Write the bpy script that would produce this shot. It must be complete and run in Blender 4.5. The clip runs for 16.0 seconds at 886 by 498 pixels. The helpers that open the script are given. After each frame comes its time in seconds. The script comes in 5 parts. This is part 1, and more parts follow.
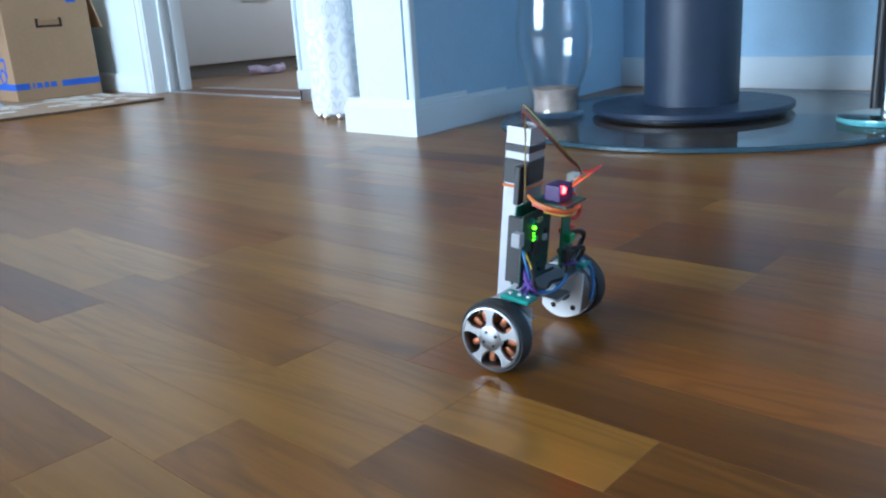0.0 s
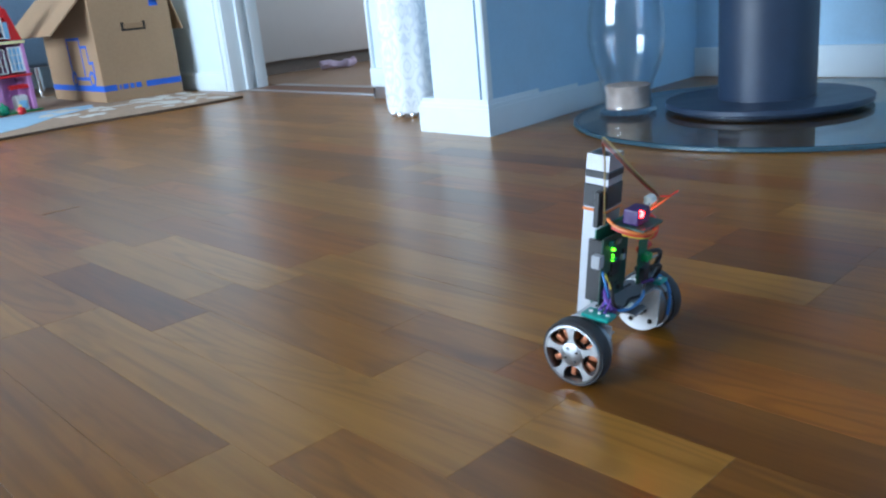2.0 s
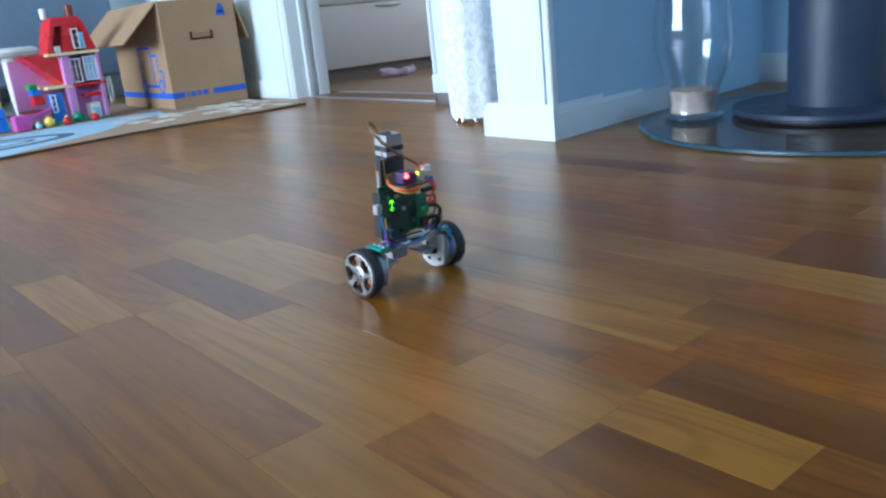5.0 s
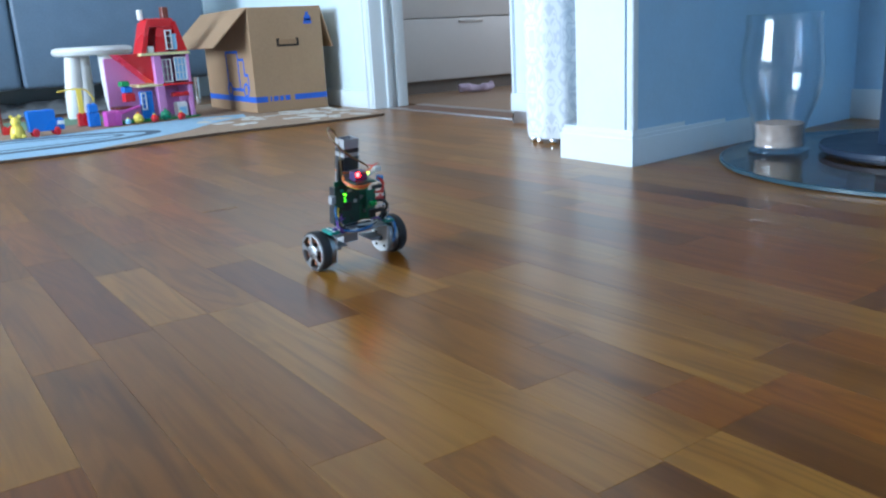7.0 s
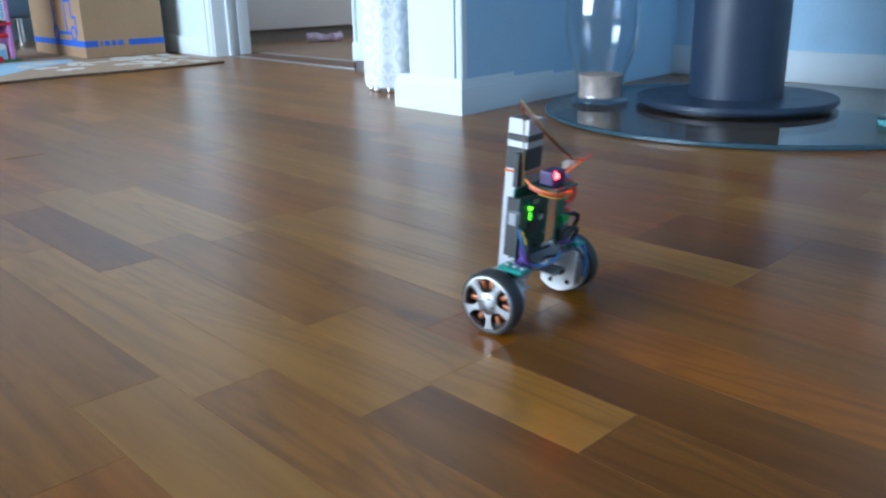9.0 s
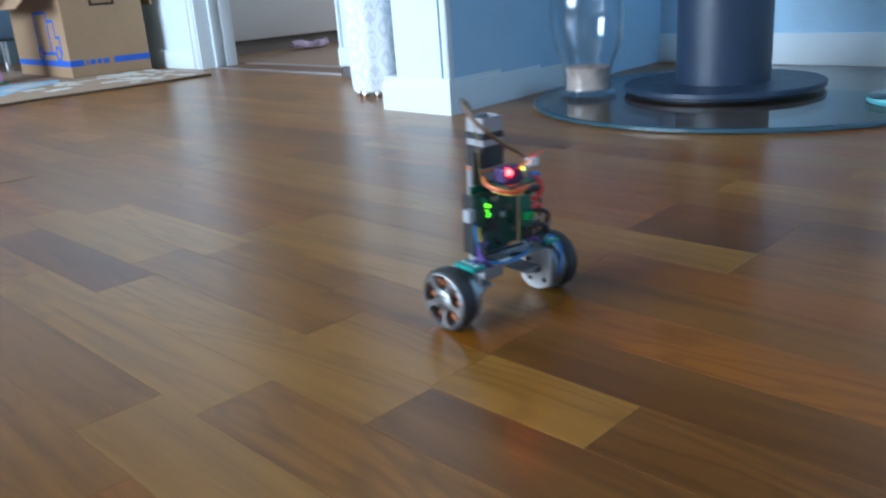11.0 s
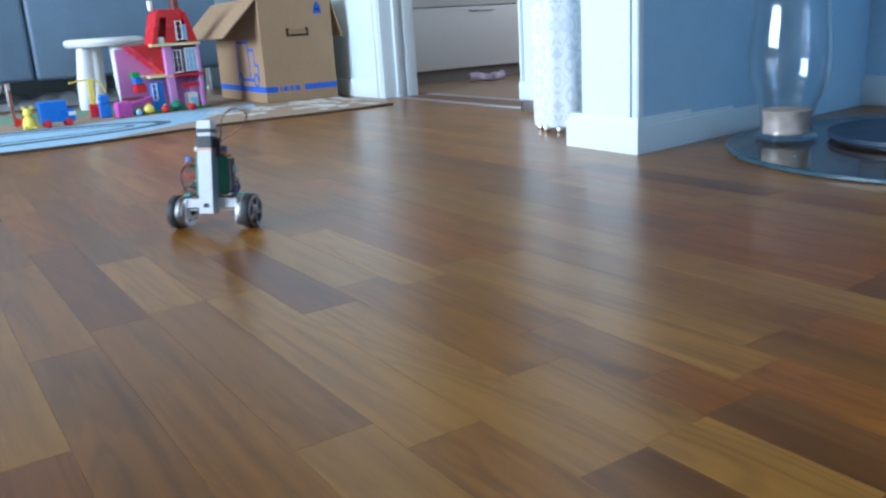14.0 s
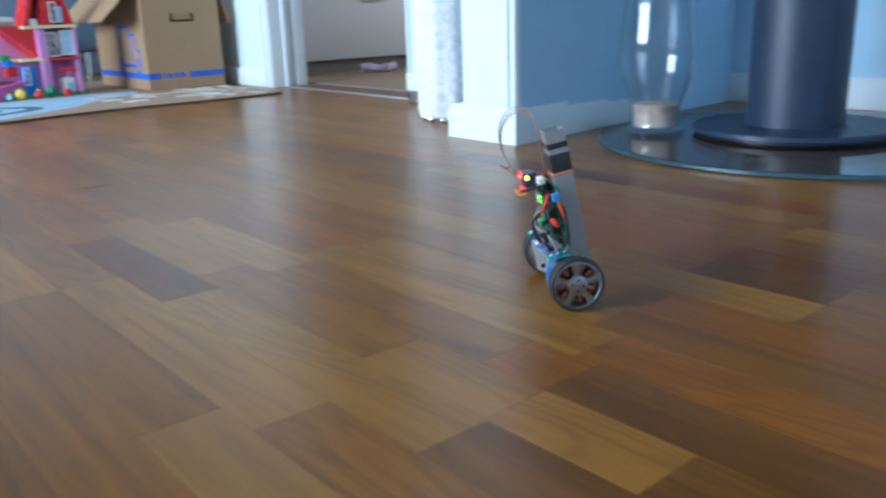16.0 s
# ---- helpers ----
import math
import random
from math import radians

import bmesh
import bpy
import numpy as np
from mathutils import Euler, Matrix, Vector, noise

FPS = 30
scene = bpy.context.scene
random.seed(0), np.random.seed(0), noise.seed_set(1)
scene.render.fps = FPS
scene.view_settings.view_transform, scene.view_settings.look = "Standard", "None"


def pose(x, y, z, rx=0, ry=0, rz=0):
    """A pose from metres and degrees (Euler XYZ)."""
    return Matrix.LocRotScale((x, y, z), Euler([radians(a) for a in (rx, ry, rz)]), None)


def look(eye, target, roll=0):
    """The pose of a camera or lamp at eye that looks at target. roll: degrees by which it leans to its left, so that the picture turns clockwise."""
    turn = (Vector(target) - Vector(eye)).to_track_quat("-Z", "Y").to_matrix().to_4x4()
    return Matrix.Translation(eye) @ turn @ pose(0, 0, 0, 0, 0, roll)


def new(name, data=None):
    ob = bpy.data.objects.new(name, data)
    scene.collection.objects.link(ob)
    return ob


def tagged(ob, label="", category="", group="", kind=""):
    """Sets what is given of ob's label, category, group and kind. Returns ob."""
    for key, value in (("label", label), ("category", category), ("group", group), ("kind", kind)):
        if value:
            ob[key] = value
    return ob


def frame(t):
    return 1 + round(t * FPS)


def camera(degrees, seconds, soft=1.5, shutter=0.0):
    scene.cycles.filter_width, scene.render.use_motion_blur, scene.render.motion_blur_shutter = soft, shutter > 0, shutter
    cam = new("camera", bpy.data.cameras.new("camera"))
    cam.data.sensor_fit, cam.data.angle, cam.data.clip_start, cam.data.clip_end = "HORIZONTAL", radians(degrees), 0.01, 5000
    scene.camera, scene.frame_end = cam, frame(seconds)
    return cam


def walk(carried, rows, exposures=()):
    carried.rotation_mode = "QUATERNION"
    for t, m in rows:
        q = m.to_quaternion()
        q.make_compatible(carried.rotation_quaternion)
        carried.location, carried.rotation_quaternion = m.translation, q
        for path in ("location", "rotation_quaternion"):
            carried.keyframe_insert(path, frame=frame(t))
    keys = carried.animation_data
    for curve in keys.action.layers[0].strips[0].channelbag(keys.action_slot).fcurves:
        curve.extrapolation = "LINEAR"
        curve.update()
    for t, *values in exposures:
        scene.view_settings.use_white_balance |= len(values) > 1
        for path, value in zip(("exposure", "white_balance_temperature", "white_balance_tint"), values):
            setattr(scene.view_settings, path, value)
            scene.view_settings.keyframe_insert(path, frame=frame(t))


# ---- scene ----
cam = camera(56.97, 16.0, soft=2.2, shutter=0.5)
PATH = [
    (0, (0.3092, 0.0893, 0.2621), (-1.0463, 1.4482, -0.3001), -3.69),
    (0.5, (0.3099, 0.0857, 0.2661), (-1.0531, 1.4460, -0.2740), -3.58),
    (0.8, (0.3122, 0.0945, 0.2779), (-1.0311, 1.4967, -0.2012), -3.13),
    (1, (0.3325, 0.0723, 0.2684), (-0.9602, 1.4991, -0.2728), -3.34),
    (1.5, (0.3366, 0.0607, 0.3085), (-1.0704, 1.3461, -0.2983), -5.15),
    (2, (0.3251, 0.0583, 0.3035), (-1.1387, 1.2884, -0.2831), -5.53),
    (2.5, (0.3264, 0.0368, 0.2948), (-1.1741, 1.2234, -0.2888), -6.16),
    (3, (0.3443, 0.0413, 0.2864), (-1.0874, 1.2977, -0.3230), -6.03),
    (3.5, (0.3514, 0.0406, 0.2877), (-1.0442, 1.3336, -0.3291), -6.18),
    (4, (0.3481, 0.0354, 0.2894), (-1.0505, 1.3310, -0.3149), -6.59),
    (4.5, (0.3360, 0.0257, 0.2941), (-1.1556, 1.2257, -0.2848), -6.83),
    (5, (0.3249, 0.0192, 0.2993), (-1.2215, 1.1601, -0.2547), -5.91),
    (5.2, (0.3237, 0.0144, 0.3030), (-1.2415, 1.1327, -0.2443), -5.67),
    (7.3, (0.3194, 0.0161, 0.3038), (-1.3268, 1.0353, -0.1977), -3.03),
    (7.5, (0.3210, 0.0194, 0.3012), (-1.3007, 1.0718, -0.2113), -2.76),
    (7.7, (0.3217, 0.0306, 0.2910), (-1.2781, 1.1082, -0.2377), -2.42),
    (8, (0.3405, 0.0369, 0.2945), (-1.2110, 1.1722, -0.2569), -2.01),
    (8.5, (0.3553, 0.0434, 0.2963), (-1.1420, 1.2372, -0.2808), -1.37),
    (9, (0.3696, 0.0648, 0.2856), (-1.0544, 1.3240, -0.3362), -1.20),
    (11.3, (0.3690, 0.0678, 0.2865), (-1.0670, 1.3138, -0.3345), -4.97),
    (11.5, (0.3618, 0.0618, 0.2894), (-1.1439, 1.2336, -0.3104), -5.43),
    (12, (0.3578, 0.0601, 0.2906), (-1.2052, 1.1730, -0.2735), -5.00),
    (12.5, (0.3557, 0.0582, 0.2906), (-1.2047, 1.1788, -0.2659), -4.13),
    (13, (0.3537, 0.0555, 0.2912), (-1.2115, 1.1691, -0.2653), -3.57),
    (13.5, (0.3433, 0.0468, 0.2956), (-1.2515, 1.1221, -0.2525), -3.37),
    (14, (0.3329, 0.0340, 0.2993), (-1.3272, 1.0165, -0.2286), -3.60),
    (14.5, (0.3345, 0.0317, 0.3003), (-1.3390, 0.9991, -0.2134), -3.43),
    (15, (0.3400, 0.0355, 0.2954), (-1.3159, 1.0277, -0.2277), -2.98),
    (15.5, (0.3430, 0.0383, 0.2932), (-1.2904, 1.0604, -0.2428), -2.85),
    (16, (0.3673, 0.0614, 0.2928), (-1.1508, 1.2383, -0.2641), -2.01),
]
walk(cam, [(t, look(eye, target, roll)) for t, eye, target, roll in PATH], exposures=[(0, -0.49, 5620, 10), (16, -0.49, 5620, 10)])

# ---- world, sun, window lights, hall fill ----
world = bpy.data.worlds.new("world")
scene.world = world
world.use_nodes = True
wn = world.node_tree.nodes
sky = wn.new("ShaderNodeTexSky")
sky.sky_type, sky.sun_disc = "NISHITA", False
sky.sun_elevation, sky.sun_rotation = radians(38), radians(150)
wn["Background"].inputs[1].default_value = 0.12
world.node_tree.links.new(sky.outputs[0], wn["Background"].inputs[0])


def window_light(name, eye, target, sx, sy, watts, colour):
    lamp = bpy.data.lights.new(name, "AREA")
    lamp.shape, lamp.size, lamp.size_y, lamp.energy, lamp.color = "RECTANGLE", sx, sy, watts, colour
    ob = new(name, lamp)
    ob.matrix_world = look(eye, target)
    return ob


window_light("window_light_south", (-1.95, -3.92, 1.35), (-1.85, 2, 1.1), 2.9, 1.7, 640, (0.80, 0.92, 1.0))
window_light("window_light_east", (2.92, 1.3, 1.35), (-2, 1.3, 1.1), 0.66, 1.6, 22, (0.28, 0.58, 1.0))
# added fill lamp that brightens the hall cabinet; its window is assumed, out of view
window_light("window_light_hall", (-2.3, 4.32, 1.4), (-2.9, 2.2, 0.6), 1.0, 1.2, 34, (0.95, 0.95, 0.97))


# ---- materials ----
def material(name, build):
    m = bpy.data.materials.new(name)
    m.use_nodes = True
    nt = m.node_tree
    build(nt, nt.nodes["Principled BSDF"])
    return m


def node(nt, kind, **values):
    n = nt.nodes.new(kind)
    for key, v in values.items():
        n.inputs[key.replace("_", " ")].default_value = v
    return n


def ramp(nt, fac, stops):
    r = nt.nodes.new("ShaderNodeValToRGB")
    while len(r.color_ramp.elements) < len(stops):
        r.color_ramp.elements.new(0.5)
    for e, (p, c) in zip(r.color_ramp.elements, stops):
        e.position, e.color = p, (*c, 1)
    nt.links.new(fac, r.inputs[0])
    return r.outputs[0]


def bump(nt, p, height, strength, distance=0.001):
    b = nt.nodes.new("ShaderNodeBump")
    b.inputs["Strength"].default_value, b.inputs["Distance"].default_value = strength, distance
    nt.links.new(height, b.inputs["Height"])
    nt.links.new(b.outputs[0], p.inputs["Normal"])


def scaled(c, k):
    return tuple(min(1.0, v * k) for v in c)


def plain(name, colour, rough=0.5, metal=0.0, scale=60.0, vary=0.12, bumps=0.1, spec=0.5, coat=0.0):
    """A surface with fine grain and wide, faint unevenness."""
    def build(nt, p):
        tc = nt.nodes.new("ShaderNodeTexCoord")
        n1 = node(nt, "ShaderNodeTexNoise", Scale=scale, Detail=5.0, Roughness=0.6)
        n2 = node(nt, "ShaderNodeTexNoise", Scale=scale / 9, Detail=2.0)
        for n in (n1, n2):
            nt.links.new(tc.outputs["Object"], n.inputs["Vector"])
        mix = nt.nodes.new("ShaderNodeMath")
        mix.operation = "ADD"
        nt.links.new(n1.outputs[0], mix.inputs[0])
        nt.links.new(n2.outputs[0], mix.inputs[1])
        half = nt.nodes.new("ShaderNodeMath")
        half.operation = "MULTIPLY"
        half.inputs[1].default_value = 0.5
        nt.links.new(mix.outputs[0], half.inputs[0])
        nt.links.new(ramp(nt, half.outputs[0], [(0.3, scaled(colour, 1 - vary)), (0.7, scaled(colour, 1 + vary))]), p.inputs["Base Color"])
        rr = nt.nodes.new("ShaderNodeMapRange")
        rr.inputs[3].default_value, rr.inputs[4].default_value = max(0.02, rough - 0.06), min(1, rough + 0.06)
        nt.links.new(n2.outputs[0], rr.inputs[0])
        nt.links.new(rr.outputs[0], p.inputs["Roughness"])
        p.inputs["Metallic"].default_value = metal
        p.inputs["Specular IOR Level"].default_value = spec
        p.inputs["Coat Weight"].default_value = coat
        if bumps:
            bump(nt, p, n1.outputs[0], bumps)
    return material(name, build)


def glow(name, colour, power):
    def build(nt, p):
        p.inputs["Base Color"].default_value = (*colour, 1)
        p.inputs["Emission Color"].default_value = (*colour, 1)
        p.inputs["Emission Strength"].default_value = power
    return material(name, build)


def glass(name, colour, rough=0.0, ior=1.5):
    def build(nt, p):
        p.inputs["Base Color"].default_value = (*colour, 1)
        p.inputs["Transmission Weight"].default_value = 1.0
        p.inputs["Roughness"].default_value = rough
        p.inputs["IOR"].default_value = ior
    return material(name, build)


def sheet_glass(name, colour, power=5.0, most=0.85):
    """Thin flat glass: tinted see-through sheet whose gloss grows at a grazing view."""
    def build(nt, p):
        lw = nt.nodes.new("ShaderNodeLayerWeight")
        pw = nt.nodes.new("ShaderNodeMath")
        pw.operation, pw.inputs[1].default_value = "POWER", power
        lw.inputs["Blend"].default_value = 0.5
        nt.links.new(lw.outputs["Facing"], pw.inputs[0])
        mr = nt.nodes.new("ShaderNodeMapRange")
        mr.inputs[3].default_value, mr.inputs[4].default_value = 0.04, most
        nt.links.new(pw.outputs[0], mr.inputs[0])
        see = node(nt, "ShaderNodeBsdfTransparent", Color=(*colour, 1))
        shine = node(nt, "ShaderNodeBsdfGlossy", Roughness=0.03)
        mix = nt.nodes.new("ShaderNodeMixShader")
        nt.links.new(mr.outputs[0], mix.inputs[0])
        nt.links.new(see.outputs[0], mix.inputs[1])
        nt.links.new(shine.outputs[0], mix.inputs[2])
        nt.links.new(mix.outputs[0], nt.nodes["Material Output"].inputs["Surface"])
    return material(name, build)


def wood(name, dark, light, island=False, rough=0.285):
    """Lacquered strip of parquet: long grain along x, every piece from another part of the tree."""
    def build(nt, p):
        tc = nt.nodes.new("ShaderNodeTexCoord")
        if island:
            rnd = nt.nodes.new("ShaderNodeNewGeometry").outputs["Random Per Island"]
        else:
            rnd = nt.nodes.new("ShaderNodeObjectInfo").outputs["Random"]
        k = nt.nodes.new("ShaderNodeMath")
        k.operation = "MULTIPLY"
        k.inputs[1].default_value = 37.0
        nt.links.new(rnd, k.inputs[0])
        comb = nt.nodes.new("ShaderNodeCombineXYZ")
        for i in range(3):
            nt.links.new(k.outputs[0], comb.inputs[i])
        add = nt.nodes.new("ShaderNodeVectorMath")
        nt.links.new(tc.outputs["Object"], add.inputs[0])
        nt.links.new(comb.outputs[0], add.inputs[1])
        stretch = nt.nodes.new("ShaderNodeMapping")
        stretch.inputs["Scale"].default_value = (2.2, 26.0, 10.0)
        nt.links.new(add.outputs[0], stretch.inputs[0])
        fine = nt.nodes.new("ShaderNodeMapping")
        fine.inputs["Scale"].default_value = (5.0, 170.0, 60.0)
        nt.links.new(add.outputs[0], fine.inputs[0])
        n1 = node(nt, "ShaderNodeTexNoise", Scale=1.0, Detail=6.0, Roughness=0.6, Distortion=1.0)
        n2 = node(nt, "ShaderNodeTexNoise", Scale=1.0, Detail=3.0, Roughness=0.6)
        nt.links.new(stretch.outputs[0], n1.inputs["Vector"])
        nt.links.new(fine.outputs[0], n2.inputs["Vector"])
        m = nt.nodes.new("ShaderNodeMix")
        m.inputs[0].default_value = 0.22
        nt.links.new(n1.outputs[0], m.inputs[2])
        nt.links.new(n2.outputs[0], m.inputs[3])
        mid = tuple((a + b) / 2 for a, b in zip(dark, light))
        col = ramp(nt, m.outputs[0], [(0.30, scaled(dark, 0.8)), (0.42, dark), (0.52, mid), (0.68, light)])
        hsv = nt.nodes.new("ShaderNodeHueSaturation")
        vr = nt.nodes.new("ShaderNodeMapRange")
        vr.inputs[3].default_value, vr.inputs[4].default_value = (0.72, 1.30) if island else (0.90, 1.10)
        nt.links.new(rnd, vr.inputs[0])
        # growth rings, stronger in some pieces
        wide = nt.nodes.new("ShaderNodeMapping")
        wide.inputs["Scale"].default_value = (2.4, 15.0, 6.0)
        nt.links.new(add.outputs[0], wide.inputs[0])
        n3 = node(nt, "ShaderNodeTexNoise", Scale=1.0, Detail=1.6, Roughness=0.45, Distortion=0.9)
        nt.links.new(wide.outputs[0], n3.inputs["Vector"])
        turns = nt.nodes.new("ShaderNodeMath")
        turns.operation, turns.inputs[1].default_value = "MULTIPLY", 44.0
        nt.links.new(n3.outputs[0], turns.inputs[0])
        wave = nt.nodes.new("ShaderNodeMath")
        wave.operation = "SINE"
        nt.links.new(turns.outputs[0], wave.inputs[0])
        deep = nt.nodes.new("ShaderNodeMapRange")
        deep.inputs[3].default_value, deep.inputs[4].default_value = (0.99, 0.88) if island else (0.99, 0.78)
        nt.links.new(rnd, deep.inputs[0])
        ring = nt.nodes.new("ShaderNodeMapRange")
        ring.inputs[1].default_value, ring.inputs[2].default_value = 0.0, 1.0
        ring.inputs[3].default_value = 1.04
        nt.links.new(wave.outputs[0], ring.inputs[0])
        nt.links.new(deep.outputs[0], ring.inputs[4])
        shade = nt.nodes.new("ShaderNodeMath")
        shade.operation = "MULTIPLY"
        nt.links.new(vr.outputs[0], shade.inputs[0])
        nt.links.new(ring.outputs[0], shade.inputs[1])
        nt.links.new(shade.outputs[0], hsv.inputs["Value"])
        nt.links.new(col, hsv.inputs["Color"])
        nt.links.new(hsv.outputs[0], p.inputs["Base Color"])
        rr = nt.nodes.new("ShaderNodeMapRange")
        rr.inputs[3].default_value, rr.inputs[4].default_value = rough - 0.008, rough + 0.006
        nt.links.new(n1.outputs[0], rr.inputs[0])
        nt.links.new(rr.outputs[0], p.inputs["Roughness"])
        p.inputs["Specular IOR Level"].default_value = 0.33
    return material(name, build)


WOODS = {
    "L": wood("parquet_light", (0.220, 0.093, 0.0110), (0.302, 0.140, 0.0205)),
    "M": wood("parquet_medium", (0.172, 0.065, 0.0060), (0.248, 0.101, 0.0112)),
    "O": wood("parquet_orange", (0.192, 0.063, 0.0040), (0.276, 0.097, 0.0075)),
    "D": wood("parquet_dark", (0.132, 0.049, 0.0060), (0.192, 0.077, 0.0110)),
    "R": wood("parquet_red", (0.132, 0.042, 0.0042), (0.192, 0.064, 0.0065)),
}
WOOD_REST = wood("parquet_mixed", (0.196, 0.078, 0.0080), (0.282, 0.120, 0.0150), island=True)
JOINT = plain("parquet_joint", (0.06, 0.03, 0.015), 0.8)
WALL = plain("painted_wall", (0.68, 0.79, 0.84), 0.75, scale=140, vary=0.03, bumps=0.35)
# bluer and darker than WALL, for the pillar body and the alcove
WALL_BLUE = plain("pale_blue_plaster", (0.42, 0.62, 0.79), 0.7, scale=110, vary=0.05, bumps=0.6)
TRIM = plain("white_lacquer_trim", (0.74, 0.82, 0.86), 0.32, scale=30, vary=0.02, bumps=0.03)
# made-up darker, warmer tone: keeps the unseen ceiling from veiling the floor
CEIL = plain("dimmed_ceiling", (0.50, 0.46, 0.41), 0.85, vary=0.02)
ALU = plain("brushed_aluminium", (0.37, 0.38, 0.40), 0.40, 0.6, scale=180, vary=0.06, bumps=0.06)
BRACKET = plain("white_silver_bracket", (0.70, 0.71, 0.72), 0.4, 0.2, scale=150, vary=0.05, bumps=0.04)
STEEL = plain("polished_steel", (0.34, 0.35, 0.36), 0.40, 1.0, scale=120, vary=0.05, bumps=0.03)
CHROME = plain("chrome", (0.85, 0.86, 0.88), 0.07, 1.0, vary=0.02, bumps=0.0)
RUBBER = plain("black_rubber", (0.022, 0.022, 0.024), 0.62, scale=300, vary=0.2)
BLACK = plain("black_plastic", (0.018, 0.018, 0.02), 0.4, scale=200, vary=0.2)
COPPER = plain("copper_windings", (0.34, 0.12, 0.055), 0.42, 0.6, scale=500, vary=0.25, bumps=0.4)
PCB = plain("green_circuit_board", (0.018, 0.13, 0.075), 0.35, scale=400, vary=0.35, bumps=0.2)
PCB_DARK = plain("dark_circuit_board", (0.012, 0.05, 0.038), 0.38, scale=400, vary=0.35, bumps=0.2)
TEAL = plain("teal_terminal", (0.02, 0.26, 0.22), 0.35, scale=300)
PURPLE_DARK = plain("dark_purple_shell", (0.045, 0.018, 0.10), 0.4, scale=200)
PURPLE = plain("purple_wire", (0.13, 0.06, 0.30), 0.45, scale=300)
REDP = plain("red_wire", (0.55, 0.03, 0.02), 0.45, scale=300)
ORANGE = plain("orange_wire", (0.60, 0.16, 0.03), 0.5, scale=300)
LOOP_WIRE = plain("dull_yellow_wire", (0.26, 0.20, 0.07), 0.5, scale=300)
LOOP_RED = plain("dull_red_wire", (0.20, 0.04, 0.03), 0.5, scale=300)
YELLOWW = plain("yellow_wire", (0.60, 0.45, 0.05), 0.5, scale=300)
BROWNW = plain("brown_wire", (0.11, 0.06, 0.045), 0.5, scale=300)
BLUEW = plain("blue_wire", (0.05, 0.20, 0.50), 0.45, scale=300)
GREYW = plain("grey_wire", (0.35, 0.36, 0.38), 0.5, scale=300)
TAPE = plain("black_tape", (0.020, 0.021, 0.024), 0.42, scale=90, vary=0.25, bumps=0.3)
WHITEP = plain("white_plastic", (0.78, 0.78, 0.77), 0.35, scale=90, vary=0.03, bumps=0.02)
LED_RED = glow("red_led", (1.0, 0.0022, 0.0006), 280.0)
LED_GREEN = glow("green_led", (0.16, 1.0, 0.006), 7.0)
LED_YELLOW = glow("yellow_green_led", (0.55, 1.0, 0.04), 9.0)
SLATE = plain("dark_slate_blue_lacquer", (0.018, 0.032, 0.062), 0.45, scale=220, vary=0.12, bumps=0.08)
PLATE_GLASS = sheet_glass("greenish_plate_glass", (0.80, 0.89, 0.92))
GLASS_EDGE = plain("dark_glass_edge", (0.035, 0.075, 0.10), 0.26, scale=20, vary=0.2, bumps=0, spec=0.6)
FOOT_GLASS = sheet_glass("thick_clear_glass", (0.90, 0.95, 0.97), 1.6, 0.8)
AQUA_GLASS = glass("aqua_edge_glass", (0.35, 0.85, 0.78))
CLEAR_GLASS = sheet_glass("clear_vase_glass", (0.975, 0.985, 0.992), 3.2, 0.75)
SAND = plain("pale_sand", (0.38, 0.31, 0.27), 0.9, scale=400, vary=0.3, bumps=0.6)
CARD = plain("corrugated_cardboard", (0.36, 0.23, 0.13), 0.85, scale=70, vary=0.09, bumps=0.15)
CARD_IN = plain("cardboard_inside", (0.30, 0.185, 0.10), 0.9, scale=60, vary=0.12, bumps=0.15)
PRINT = plain("blue_print", (0.03, 0.12, 0.55), 0.8, scale=200, vary=0.15, bumps=0.05)
SOFA = plain("blue_grey_leather", (0.115, 0.17, 0.24), 0.48, scale=90, vary=0.12, bumps=0.25)
# near-black colour that paints the shade inside holes
HOLE_SHADE = plain("hole_shade", (0.02, 0.015, 0.01), 0.9)
TOY = {n: plain("toy_" + n, c, 0.28, scale=40, vary=0.03, bumps=0.0) for n, c in dict(
    red=(0.60, 0.015, 0.02), pink=(0.62, 0.27, 0.58), yellow=(0.85, 0.66, 0.10), cream=(0.80, 0.72, 0.36), blue=(0.02, 0.17, 0.62),
    white=(0.80, 0.80, 0.80), green=(0.02, 0.30, 0.08), magenta=(0.62, 0.10, 0.45), lightblue=(0.30, 0.58, 0.85),
    orange=(0.85, 0.25, 0.02), brown=(0.20, 0.05, 0.03), deepgreen=(0.015, 0.20, 0.10)).items()}
RUG_BEIGE = plain("rug_beige_pile", (0.36, 0.25, 0.17), 0.95, scale=260, vary=0.25, bumps=0.8)
RUG_BLUE = plain("rug_pale_blue_pile", (0.33, 0.52, 0.68), 0.95, scale=260, vary=0.15, bumps=0.8)
RUG_ROAD = plain("rug_slate_road_pile", (0.075, 0.115, 0.17), 0.95, scale=260, vary=0.2, bumps=0.8)
RUG_WHITE = plain("rug_cream_pile", (0.62, 0.60, 0.55), 0.95, scale=260, vary=0.12, bumps=0.8)
RUG_GREEN = plain("rug_green_pile", (0.20, 0.33, 0.22), 0.95, scale=260, vary=0.2, bumps=0.8)
RUG_EDGE = plain("rug_brown_binding", (0.10, 0.065, 0.045), 0.95, scale=200, vary=0.2)
CAB = plain("white_grey_cabinet_front", (0.62, 0.59, 0.56), 0.4, scale=20, vary=0.02, bumps=0.02)
PLINTH = plain("grey_brown_plinth", (0.17, 0.14, 0.115), 0.6, scale=60)
